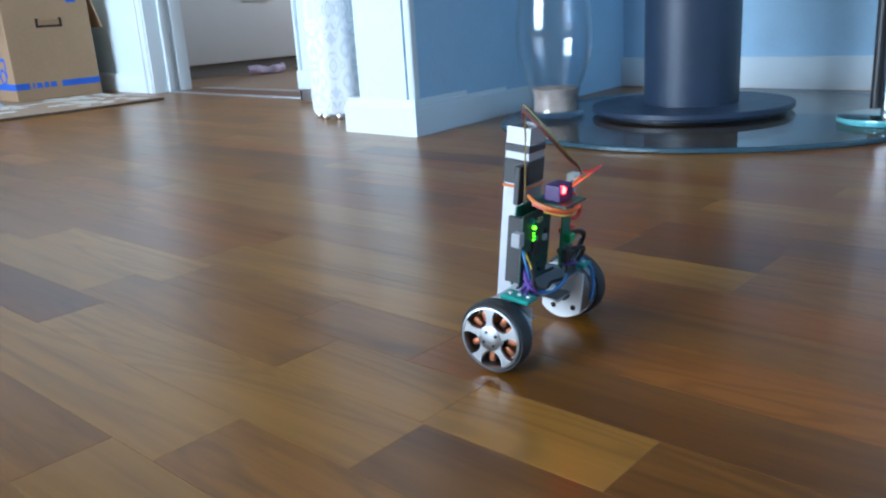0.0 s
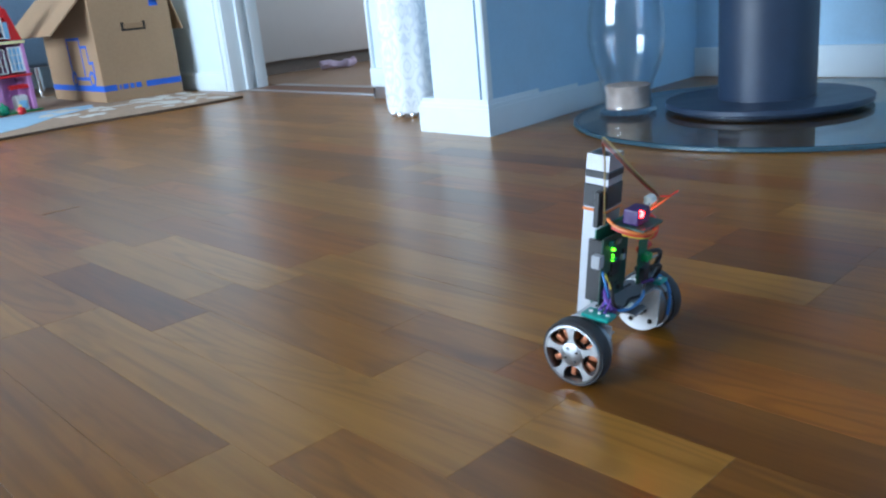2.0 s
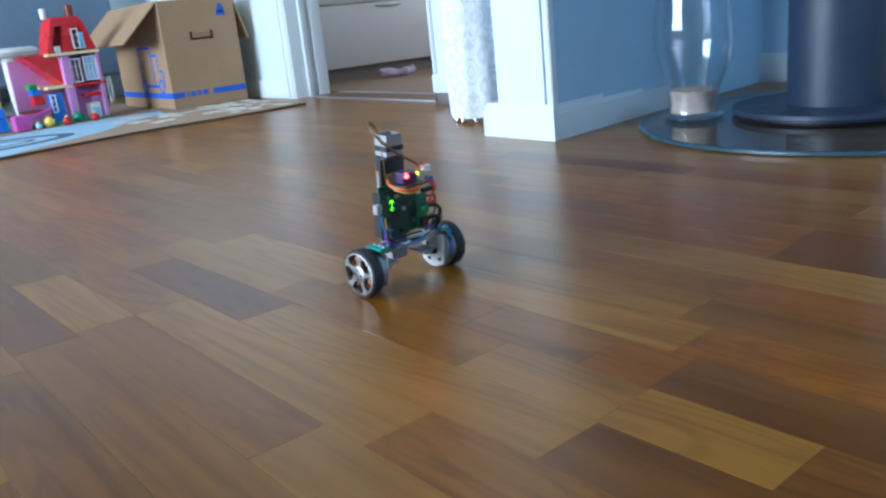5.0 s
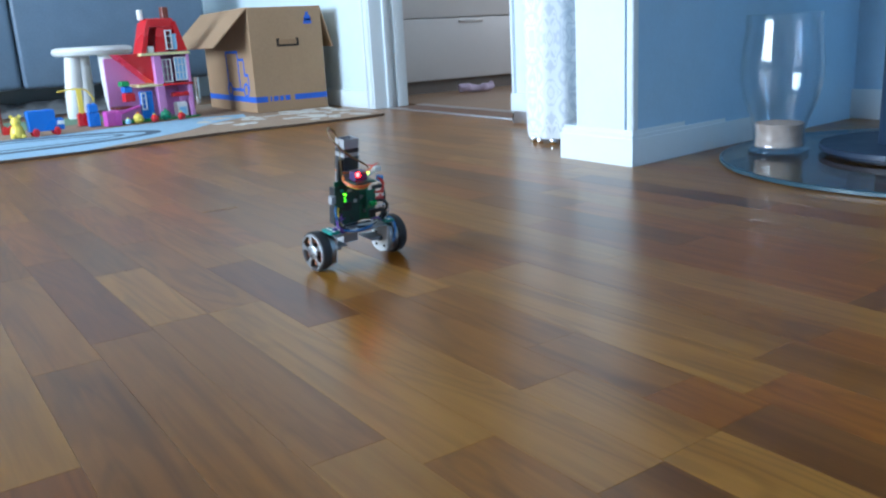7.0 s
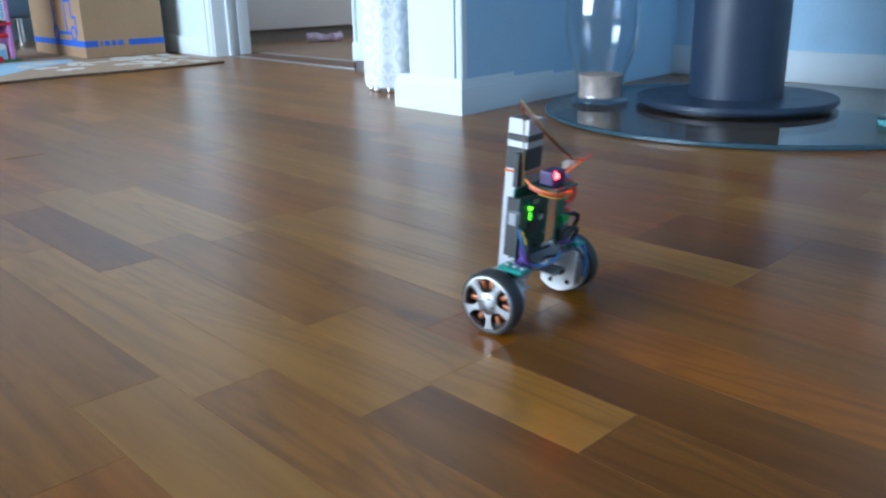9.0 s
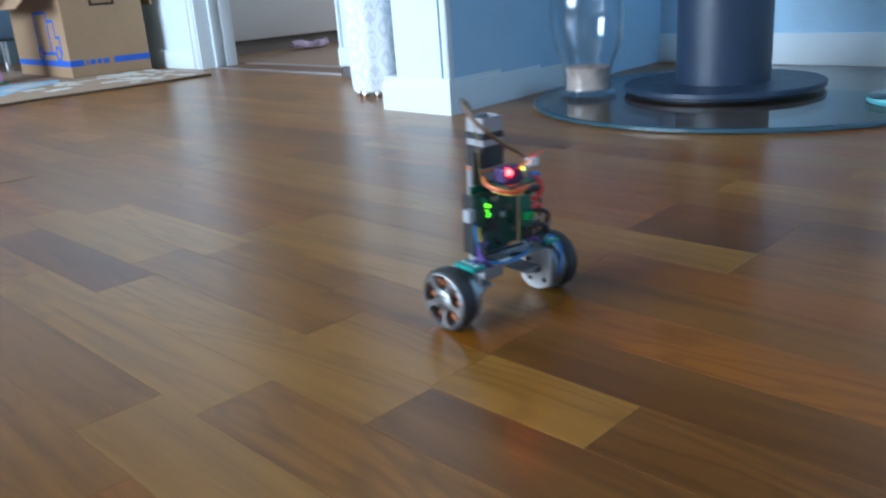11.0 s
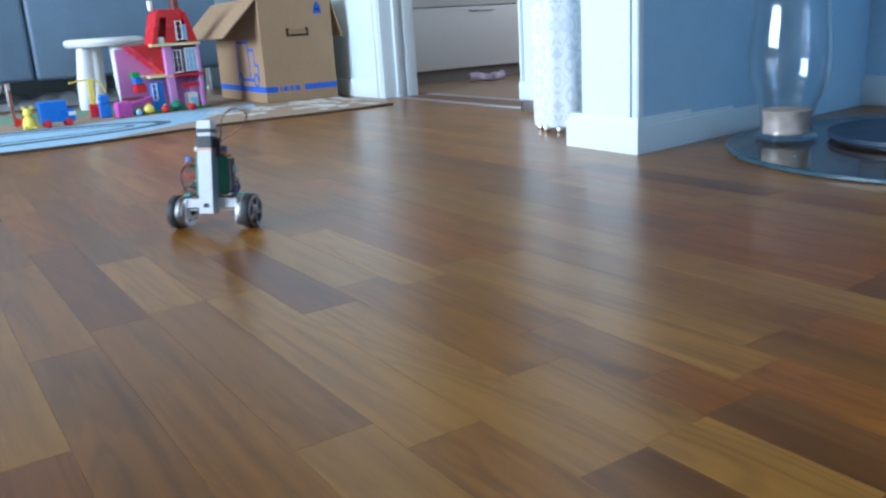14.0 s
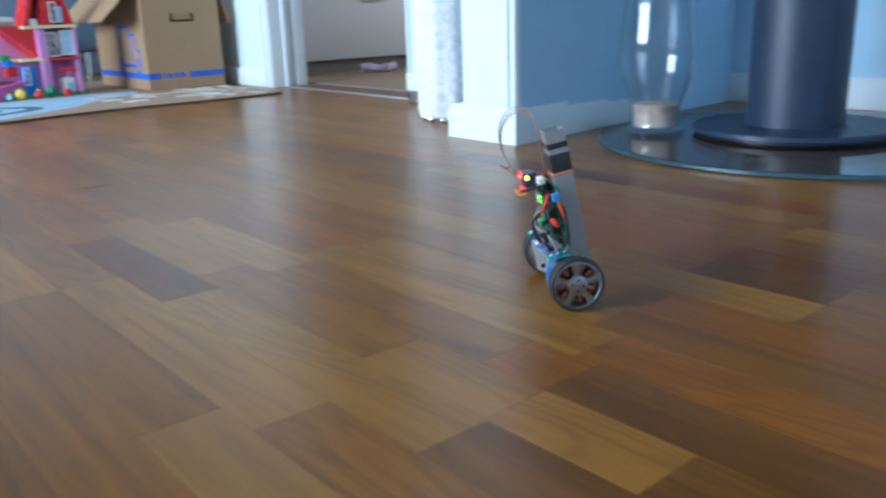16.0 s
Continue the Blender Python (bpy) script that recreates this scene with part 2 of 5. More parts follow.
HALLWOOD = plain("hall_laminate", (0.30, 0.19, 0.11), 0.4, scale=40, vary=0.15)
METALSTRIP = plain("threshold_metal", (0.55, 0.55, 0.56), 0.35, 0.9, scale=200)
SOCK = plain("lilac_sock_knit", (0.55, 0.45, 0.58), 0.95, scale=300, vary=0.15, bumps=0.6)


def damask(nt, p):
    """White cloth with a woven silver-grey ornament that repeats mirrored round the folds."""
    tc = nt.nodes.new("ShaderNodeTexCoord")
    weave = node(nt, "ShaderNodeTexNoise", Scale=500.0, Detail=2.0)
    nt.links.new(tc.outputs["Object"], weave.inputs["Vector"])
    xyz = nt.nodes.new("ShaderNodeSeparateXYZ")
    nt.links.new(tc.outputs["Object"], xyz.inputs[0])

    def calc(op, a, b=None):
        n = nt.nodes.new("ShaderNodeMath")
        n.operation = op
        for k, v in enumerate((a, b)):
            if isinstance(v, (int, float)):
                n.inputs[k].default_value = v
            elif v is not None:
                nt.links.new(v, n.inputs[k])
        return n.outputs[0]

    around = calc("MULTIPLY", calc("ARCTAN2", xyz.outputs[1], xyz.outputs[0]), 0.1)
    fx = calc("PINGPONG", calc("ADD", around, 0.02), 0.074)
    fz = calc("PINGPONG", xyz.outputs[2], 0.14)
    comb = nt.nodes.new("ShaderNodeCombineXYZ")
    nt.links.new(fx, comb.inputs[0])
    nt.links.new(calc("MULTIPLY", fz, 0.62), comb.inputs[1])
    scroll = node(nt, "ShaderNodeTexNoise", Scale=21.0, Detail=1.2, Roughness=0.4, Distortion=1.6)
    nt.links.new(comb.outputs[0], scroll.inputs["Vector"])
    white, grey = (0.80, 0.83, 0.85), (0.64, 0.68, 0.72)
    c = ramp(nt, scroll.outputs[0], [(0.40, white), (0.435, grey), (0.475, grey), (0.50, white), (0.565, white), (0.585, grey), (0.64, grey), (0.67, white)])
    nt.links.new(c, p.inputs["Base Color"])
    p.inputs["Roughness"].default_value = 0.6
    bump(nt, p, weave.outputs[0], 0.3)


DAMASK = material("white_damask_cloth", damask)


# ---- mesh helpers ----
def thing(name, loc=(0, 0, 0), rz=0.0, label="", category="", group="", kind=""):
    ob = new(name)
    ob.empty_display_size = 0.05
    ob.matrix_world = pose(*loc, 0, 0, rz)
    return tagged(ob, label, category, group, kind)


def part(name, bm, mat, parent=None, label="", smooth=False):
    me = bpy.data.meshes.new(name)
    bmesh.ops.recalc_face_normals(bm, faces=bm.faces)
    bm.to_mesh(me)
    bm.free()
    for poly in me.polygons:
        poly.use_smooth = smooth
    if smooth:
        me.set_sharp_from_angle(angle=radians(38))
    me.materials.append(mat)
    ob = new(name, me)
    ob.parent = parent
    return tagged(ob, label)


def box(x0, x1, y0, y1, z0, z1, bevel=0.0, bm=None, segs=2):
    made = bmesh.new()
    bmesh.ops.create_cube(made, size=1.0)
    for v in made.verts:
        v.co = Vector((x0 + (v.co.x + 0.5) * (x1 - x0), y0 + (v.co.y + 0.5) * (y1 - y0), z0 + (v.co.z + 0.5) * (z1 - z0)))
    if bevel:
        bmesh.ops.bevel(made, geom=made.edges[:], offset=bevel, segments=segs, affect="EDGES", profile=0.5)
    return merge(bm, made)


def merge(bm, made, m=None):
    if m is not None:
        bmesh.ops.transform(made, matrix=m, verts=made.verts)
    if bm is None:
        return made
    me = bpy.data.meshes.new("tmp")
    made.to_mesh(me)
    made.free()
    bm.from_mesh(me)
    bpy.data.meshes.remove(me)
    return bm


AXIS = {"x": Matrix.Rotation(radians(90), 4, "Y"), "y": Matrix.Rotation(radians(-90), 4, "X"), "z": Matrix.Identity(4)}


def cyl(centre, axis, r, depth, seg=24, r2=None, bm=None, bevel=0.0):
    made = bmesh.new()
    bmesh.ops.create_cone(made, cap_ends=True, segments=seg, radius1=r, radius2=r if r2 is None else r2, depth=depth)
    if bevel:
        bmesh.ops.bevel(made, geom=[e for e in made.edges if abs(e.verts[0].co.z - e.verts[1].co.z) < 1e-6], offset=bevel, segments=2, affect="EDGES", profile=0.5)
    return merge(bm, made, Matrix.Translation(centre) @ AXIS[axis])


def lathe(profile, seg=48, centre=(0, 0, 0), axis="z", bm=None, closed=False):
    """Turns a profile of (radius, height) about the axis."""
    made = bmesh.new()
    rings = []
    for r, h in profile:
        if r < 1e-6:
            rings.append([made.verts.new((0, 0, h))])
        else:
            rings.append([made.verts.new((r * math.cos(2 * math.pi * i / seg), r * math.sin(2 * math.pi * i / seg), h)) for i in range(seg)])
    pairs = list(zip(rings, rings[1:])) + ([(rings[-1], rings[0])] if closed else [])
    for a, b in pairs:
        for i in range(seg):
            j = (i + 1) % seg
            if len(a) == 1 and len(b) > 1:
                made.faces.new((a[0], b[i], b[j]))
            elif len(b) == 1 and len(a) > 1:
                made.faces.new((a[i], a[j], b[0]))
            elif len(a) > 1:
                made.faces.new((a[i], a[j], b[j], b[i]))
    return merge(bm, made, Matrix.Translation(centre) @ AXIS[axis])


def smooth_line(pts, n=8):
    """Catmull-Rom through the points."""
    p = [Vector(q) for q in pts]
    p = [p[0] * 2 - p[1]] + p + [p[-1] * 2 - p[-2]]
    out = []
    for a, b, c, d in zip(p, p[1:], p[2:], p[3:]):
        for i in range(n):
            t = i / n
            out.append(0.5 * (2 * b + (c - a) * t + (2 * a - 5 * b + 4 * c - d) * t * t + (3 * b - a - 3 * c + d) * t ** 3))
    return out + [p[-2]]


def tube(pts, r, seg=6, bm=None, n=8):
    line = smooth_line(pts, n)
    made = bmesh.new()
    rings, side = [], None
    for i, q in enumerate(line):
        ahead = (line[min(i + 1, len(line) - 1)] - line[max(i - 1, 0)]).normalized()
        if side is None:
            side = ahead.orthogonal().normalized()
        side = (side - ahead * side.dot(ahead)).normalized()
        up = ahead.cross(side)
        rings.append([made.verts.new(q + r * (math.cos(2 * math.pi * k / seg) * side + math.sin(2 * math.pi * k / seg) * up)) for k in range(seg)])
    for a, b in zip(rings, rings[1:]):
        for k in range(seg):
            made.faces.new((a[k], a[(k + 1) % seg], b[(k + 1) % seg], b[k]))
    made.faces.new(rings[0][::-1])
    made.faces.new(rings[-1])
    return merge(bm, made)


def prism(poly, z0, z1, bm=None, m=None):
    """Upright prism over a plan."""
    made = bmesh.new()
    low = [made.verts.new((x, y, z0)) for x, y in poly]
    top = [made.verts.new((x, y, z1)) for x, y in poly]
    made.faces.new(low[::-1])
    made.faces.new(top)
    for i in range(len(poly)):
        j = (i + 1) % len(poly)
        made.faces.new((low[i], low[j], top[j], top[i]))
    return merge(bm, made, m)


def structure(name, bm, mat, label, category, smooth=False):
    return tagged(part(name, bm, mat, None, "", smooth), label, category, kind="structure")


# ---- room ----
XW, XE, YS, YN, H = -5.3, 2.8, -3.8, 2.34, 2.5
NWY, NWB = 1.73, 1.87          # the wall with the doorway
DX0, DX1 = -2.945, -1.92        # the doorway

floor = structure("floor", box(XW - 0.2, XE + 0.2, YS - 0.2, NWB + 0.09, -0.12, -0.0125), JOINT, "warm brown strip parquet floor with satin lacquer", "floor")
part("alcove_floor", box(-1.398, XE + 0.2, NWB + 0.09, YN + 0.25, -0.12, -0.0125), JOINT, floor)
structure("ceiling", box(XW - 0.2, XE + 0.2, YS - 0.2, 4.4, H, H + 0.15), CEIL, "plain unseen ceiling, toned dark beige to dim floor reflections", "ceiling")


def wall_with_window(name, along, at, back, lo, hi, w0, w1, z0, z1):
    """A wall along x or y with one window opening."""
    bm = bmesh.new()
    for a, b, c, d in ((lo, w0, 0, H), (w1, hi, 0, H), (w0, w1, 0, z0), (w0, w1, z1, H)):
        if along == "x":
            box(a, b, min(at, back), max(at, back), c - 0.02, d, bm=bm)
        else:
            box(min(at, back), max(at, back), a, b, c - 0.02, d, bm=bm)
    return structure(name, bm, WALL, "plain white painted wall with a window opening", "wall")


wall_with_window("wall_south", "x", YS, YS - 0.25, XW - 0.25, XE + 0.25, -3.45, -0.45, 0.45, 2.25)
wall_with_window("wall_east", "y", XE, XE + 0.25, YS, 4.4, 0.95, 1.65, 0.5, 2.2)


def window_frame(name, along, at, w0, w1, z0, z1, uprights, transoms, label):
    """White frame with its bars in a wall opening."""
    ob = tagged(thing(name), label, "window", kind="structure")

    def bar(kind, a, b, c, d):
        if along == "x":
            part(kind, box(a, b, at - 0.03, at + 0.03, c, d, 0.004), TRIM, ob, "", True)
        else:
            part(kind, box(at - 0.03, at + 0.03, a, b, c, d, 0.004), TRIM, ob, "", True)
    bar("window_frame", w0, w0 + 0.06, z0, z1)
    bar("window_frame", w1 - 0.06, w1, z0, z1)
    bar("window_frame", w0 + 0.06, w1 - 0.06, z0, z0 + 0.06)
    bar("window_frame", w0 + 0.06, w1 - 0.06, z1 - 0.06, z1)
    cuts = [w0 + 0.06] + [w for u in uprights for w in (u - 0.045, u + 0.045)] + [w1 - 0.06]
    for u in uprights:
        bar("mullion", u - 0.045, u + 0.045, z0 + 0.06, z1 - 0.06)
    for a, b in zip(cuts[::2], cuts[1::2]):
        for z in transoms:
            bar("transom", a, b, z - 0.035, z + 0.035)


window_frame("window_1", "x", YS - 0.045, -3.45, -0.45, 0.45, 2.25, (-2.45, -1.45), (1.70,), "white three-part window in the wall facing the pillar")
window_frame("window_2", "y", XE + 0.045, 0.95, 1.65, 0.5, 2.2, (), (1.25,), "narrow white window in the side wall")
structure("wall_west", box(XW - 0.25, XW, YS, 4.4, -0.02, H), WALL, "plain white painted wall behind the sofa", "wall")
bm = box(XW, DX0, NWY, NWB, -0.02, H)
box(DX0, DX1, NWY, NWB, 2.06, H, bm=bm)
box(DX1, -1.20, NWY, NWB, -0.02, H, bm=bm)
structure("wall_north", bm, WALL, "white painted wall with a doorway", "wall")
# pillar that runs back to the alcove wall; its inner face is not quite square
PB = Vector((-1.105, YN))
bm = prism([(-1.155, 1.323), (-0.998, 1.323), (-0.998, 1.335), (-0.990, 1.335), (-0.990, 1.323), (-0.977, 1.323), (PB.x - 0.012, YN + 0.2), (-1.40, YN + 0.2), (-1.20, NWB)], -0.02, H)
structure("wall_pillar", bm, WALL_BLUE, "pale blue plastered wall end forming a square pillar", "wall")
structure("wall_pillar_front", box(-1.1548, -0.9985, 1.3195, 1.3235, 0.078, H - 0.001), WALL, "white front of the square pillar", "wall")
bm = bmesh.new()
for d, z0, z1 in ((0.0, 0.0, 0.060), (0.003, 0.060, 0.069), (0.007, 0.069, 0.079)):
    prism([(-1.204 + d, 1.310 + d), (-0.965 - d, 1.310 + d), (-0.995, 1.336), (-1.204 + d, 1.336)], z0, z1, bm)
    prism([(-1.204 + d, 1.336), (-1.150, 1.336), (-1.150, 1.370 - d), (-1.204 + d, 1.370 - d)], z0, z1, bm)
    prism([(-0.965 - d, 1.310 + d), (PB.x - d, YN - 0.001), (PB.x - 0.030, YN - 0.001), (-0.995, 1.336)], z0, z1, bm)
structure("baseboard_pillar", bm, TRIM, "white lacquered baseboard round the pillar", "baseboard")
bm = box(-0.990, -0.974, 1.316, 1.326, 0.078, H - 0.01, 0.003)
box(-0.979, -0.972, 1.318, 1.335, 0.078, H - 0.012, 0.002, bm=bm)
structure("trim_corner", bm, TRIM, "slim white corner bead on the pillar edge", "trim", True)
structure("wall_alcove", box(-1.45, XE, YN, YN + 0.2, -0.02, H), WALL_BLUE, "pale blue wall behind the stove", "wall")
bm = box(PB.x - 0.02, XE, YN - 0.014, YN + 0.01, 0, 0.085, 0.003)
structure("baseboard_alcove", bm, TRIM, "white baseboard behind the stove", "baseboard", True)
bm = box(XW, DX0 - 0.064, NWY - 0.014, NWY + 0.01, 0, 0.078, 0.003)
structure("baseboard_north", bm, TRIM, "white baseboard beside the doorway", "baseboard", True)
bm = box(DX1 - 0.016, DX1 + 0.40, NWY - 0.016, NWY + 0.01, 0.040, 0.100, 0.003)
structure("baseboard_door", bm, TRIM, "white baseboard at the door side", "baseboard", True)

structure("trim_foot", box(DX1 - 0.012, DX1 + 0.40, NWY - 0.012, NWY + 0.01, 0.0, 0.040, 0.002), METALSTRIP, "grey metal foot strip under the baseboard", "trim", True)

# door frame in the doorway
door = tagged(thing("door_1", (0, 0, 0)), "white lacquered door frame around an open doorway", "door frame", kind="structure")
part("casing", box(DX0 - 0.060, DX0 + 0.002, NWY - 0.018, NWY, 0, 2.12, 0.004), TRIM, door, "", True)
part("casing", box(DX0 - 0.045, DX0 - 0.03, NWY - 0.024, NWY - 0.016, 0, 2.12, 0.003), TRIM, door, "", True)
part("jamb", box(DX0, DX0 + 0.012, NWY - 0.012, NWB + 0.01, 0, 2.06, 0.002), TRIM, door, "", True)
part("door_stop", box(DX0 + 0.012, DX0 + 0.026, NWY + 0.05, NWY + 0.075, 0, 2.06, 0.002), TRIM, door, "", True)
part("door_stop", box(DX0 + 0.012, DX0 + 0.024, NWB - 0.04, NWB + 0.012, 0, 2.06, 0.002), TRIM, door, "", True)
part("jamb", box(DX1 - 0.012, DX1, NWY - 0.012, NWB + 0.01, 0, 2.06, 0.002), TRIM, door, "", True)
part("head_jamb", box(DX0 + 0.012, DX1 - 0.012, NWY - 0.012, NWB + 0.01, 2.045, 2.06, 0.002), TRIM, door, "", True)
part("casing", box(DX0 - 0.065, DX1 + 0.065, NWY - 0.018, NWY, 2.062, 2.13, 0.004), TRIM, door, "", True)

sill = tagged(thing("threshold", (0, 0, 0)), "red-brown wooden threshold between two metal strips", "threshold", kind="structure")
part("board", box(DX0 + 0.03, DX1 - 0.014, NWY + 0.06, NWB + 0.04, -0.012, 0.004), WOODS["R"], sill)
part("metal_strip", box(DX0 + 0.03, DX1 - 0.014, NWY + 0.04, NWY + 0.06, -0.012, 0.005, 0.002), METALSTRIP, sill, "", True)
part("metal_strip", box(DX0 + 0.03, DX1 - 0.014, NWB + 0.04, NWB + 0.09, -0.012, 0.005, 0.002), METALSTRIP, sill, "", True)

# hall beyond the door
structure("floor_hall", box(XW, -1.4, NWB + 0.092, 4.4, -0.12, 0.0), HALLWOOD, "brown laminate floor of the hall", "floor")
# unseen wall; its opening is made up for the hall fill lamp
wall_with_window("wall_hall", "x", 4.4, 4.6, XW, XE, -2.85, -1.75, 0.75, 2.05)
structure("wall_hall_east", box(-1.44, -1.24, YN + 0.2, 4.4, -0.02, H), WALL, "plain hall wall", "wall")

cab = thing("drawer_cabinet", (-3.5, 2.62, 0), 0, "pale grey drawer cabinet with a dark plinth in the hall", "cabinet")
part("plinth", box(-0.5, -0.03, -0.66, 0.9, 0, 0.066), PLINTH, cab)
part("body", box(-0.5, -0.022, -0.66, 0.9, 0.066, 1.0), CAB, cab)
for z0, z1 in ((0.070, 0.388), (0.394, 0.70), (0.706, 0.99)):
    d = part("drawer_front", box(-0.02, 0, -0.655, 0.895, z0, z1, 0.002), CAB, cab, "", True)
    part("drawer_handle", box(0, 0.012, -0.06, 0.10, z1 - 0.022, z1 - 0.012, 0.002), CAB, d, "", True)
bm = tube([(0, -0.09, 0.022), (0.01, -0.05, 0.028), (0.0, 0.0, 0.02), (0.02, 0.05, 0.022), (0.0, 0.10, 0.02), (-0.01, 0.125, 0.028)], 0.021, 10)
for v in bm.verts:
    v.co.z = max(0.0, v.co.z * (0.95 + 0.3 * noise.noise(v.co * 30)))
    v.co.x += 0.012 * noise.noise(v.co * 22)
sock = part("sock", bm, SOCK, None, "", True)
tagged(sock, "crumpled lilac sock lying on the hall floor", "sock")
sock.location = (-3.33, 2.52, 0.002)

# ---- curtain, stove corner ----
bm = bmesh.new()
rings = []
for zi in range(25):
    z = 0.016 + (2.3 - 0.016) * (zi / 24) ** 1.6
    ring = []
    for i in range(72):
        a = 2 * math.pi * i / 72
        r = 0.094 + 0.005 * math.sin(5 * a + 0.6) * min(1, z / 0.25) + 0.003 * math.sin(9 * a) - 0.010 * max(0, 1 - z / 0.035)
        ring.append(bm.verts.new((r * math.cos(a), 0.95 * r * math.sin(a), z)))
    rings.append(ring)
for a, b in zip(rings, rings[1:]):
    for i in range(72):
        bm.faces.new((a[i], a[(i + 1) % 72], b[(i + 1) % 72], b[i]))
bm.faces.new(rings[0][::-1])
curtain = thing("curtain", (-1.440, 1.508, 0), 0, "gathered white damask curtain hanging beside the pillar", "curtain")
part("cloth", bm, DAMASK, curtain, "", True)
part("rail_hook", cyl((0, 0, 2.4), "z", 0.012, 0.2), CHROME, curtain, "", True)
for a in (200, 235, 270, 305, 340):
    part("hem_weight", cyl((0.072 * math.cos(radians(a)), 0.07 * math.sin(radians(a)), 0.008), "z", 0.010, 0.016, 12, bevel=0.003), CHROME, curtain, "shiny hem weight", True)

hearth = thing("hearth_plate", (-0.5265, 1.786, 0), 0, "round greenish glass hearth plate lying on the parquet", "hearth plate")
glass_disc = part("glass_disc", lathe([(0, 0.0015), (0.4535, 0.0015), (0.4535, 0.0105), (0, 0.0105)], 128), PLATE_GLASS, hearth)
glass_disc.visible_shadow = False
part("rim", lathe([(0.4540, 0.0015), (0.458, 0.0015), (0.460, 0.003), (0.460, 0.0085), (0.457, 0.0105), (0.4540, 0.0105), (0.4540, 0.0015)], 128), GLASS_EDGE, hearth, "dark polished glass edge", True)

stove = thing("stove_pedestal", (-0.580, 1.794, 0.0110), 0, "dark slate-blue cylindrical stove pedestal on a round base plate", "stove")
part("foot_ring", cyl((0, 0, 0.003), "z", 0.198, 0.006, 96), SLATE, stove, "", True)
part("base_plate", lathe([(0, 0.006), (0.214, 0.006), (0.2165, 0.008), (0.2165, 0.017), (0.2145, 0.019), (0, 0.019)], 128), SLATE, stove, "", True)
part("column", lathe([(0, 0.019), (0.1015, 0.019), (0.1015, 0.85), (0, 0.85)], 96), SLATE, stove, "", True)
part("firebox", lathe([(0, 0.85), (0.24, 0.85), (0.245, 0.86), (0.245, 1.6), (0, 1.6)], 64), SLATE, stove, "", True)

vase = thing("glass_vase", (-0.818, 1.612, 0.0120), 0, "clear bulbous glass vase with sand on the glass plate", "vase")
outer = [(0.0555, 0.0145), (0.0530, 0.030), (0.0545, 0.050), (0.059, 0.070), (0.069, 0.095), (0.079, 0.125), (0.085, 0.16), (0.0855, 0.19), (0.082, 0.23), (0.0775, 0.265), (0.0775, 0.295)]
inner = [(r - 0.0032, h) for r, h in outer][::-1]
glass_body = part("glass_body", lathe(outer + [(0.0758, 0.2965)] + inner, 72), CLEAR_GLASS, vase, "", True)
glass_body.visible_shadow = False
bm = lathe([(0.0, 0.0145), (0.0500, 0.0150), (0.0480, 0.03), (0.0490, 0.05), (0.0520, 0.064), (0.030, 0.068), (0.0, 0.069)], 48)
for v in bm.verts:
    if v.co.z > 0.06:
        v.co.z += 0.003 * noise.noise(v.co * 60)
part("foot", lathe([(0.0, 0.0005), (0.061, 0.0005), (0.0645, 0.003), (0.0645, 0.007), (0.061, 0.011), (0.0555, 0.0135), (0.0, 0.0135)], 64), FOOT_GLASS, vase, "thick clear glass foot", True).visible_shadow = False
part("sand", bm, SAND, vase, "pale beige sand", True)

tools = thing("fire_tool_stand", (-0.165, 1.755, 0.0115), 0, "chrome fireplace tool stand with a glass base", "tool stand")
part("base", cyl((0, 0, 0.006), "z", 0.085, 0.012, 64, bevel=0.002), AQUA_GLASS, tools, "round aqua glass base", True)
part("rod", cyl((0, 0, 0.33), "z", 0.0105, 0.636, 24), CHROME, tools, "", True)
part("rod", cyl((-0.028, 0.025, 0.33), "z", 0.010, 0.62, 24), BLACK, tools, "", True)
part("cross_arm", cyl((0.03, 0.0, 0.64), "x", 0.008, 0.16, 16), CHROME, tools, "", True)
part("shovel_rod", cyl((0.035, 0.03, 0.33), "z", 0.006, 0.6, 16), BLACK, tools, "", True)
bm = lathe([(0, 0.07), (0.018, 0.074), (0.03, 0.10), (0.034, 0.16), (0.028, 0.22), (0.010, 0.24), (0, 0.24)], 40, (0.085, -0.01, 0))
for v in bm.verts:
    v.co += 0.004 * Vector((noise.noise(v.co * 120), noise.noise(v.co * 131), noise.noise(v.co * 90)))
part("brush", bm, RUBBER, tools, "black bristle brush", True)
part("brush_handle", cyl((0.085, -0.01, 0.42), "z", 0.006, 0.44, 16), CHROME, tools, "", True)

# ---- play corner ----
RX = -2.60
rug = thing("play_rug", (0, 0, 0), 0, "children's play rug with printed roads lying on the parquet", "rug")


def rug_edge(y):
    s = min(1.0, max(0.0, (y - 0.3) / 0.8))
    return RX + 0.12 - 0.12 * s * s * (3 - 2 * s) + 0.012 * math.sin(y * 5.3 + 0.4) - 0.045 * max(0, (y - 1.0) / 0.6) ** 2


def sheet(poly, z0, z1):
    return prism(poly, z0, z1)


front = [(rug_edge(-1.6 + 3.2 * i / 32), -1.6 + 3.2 * i / 32) for i in range(33)]
part("woven_body", sheet(front + [(-3.45, 1.64), (-4.2, 1.66), (-4.2, -1.6)], 0.0, 0.007), RUG_BEIGE, rug, "beige pile")
edge = [(x + 0.004, y) for x, y in front] + [(x - 0.006, y) for x, y in front[::-1]]
part("binding", sheet(edge, 0.0, 0.0085), RUG_EDGE, rug, "dark brown binding")


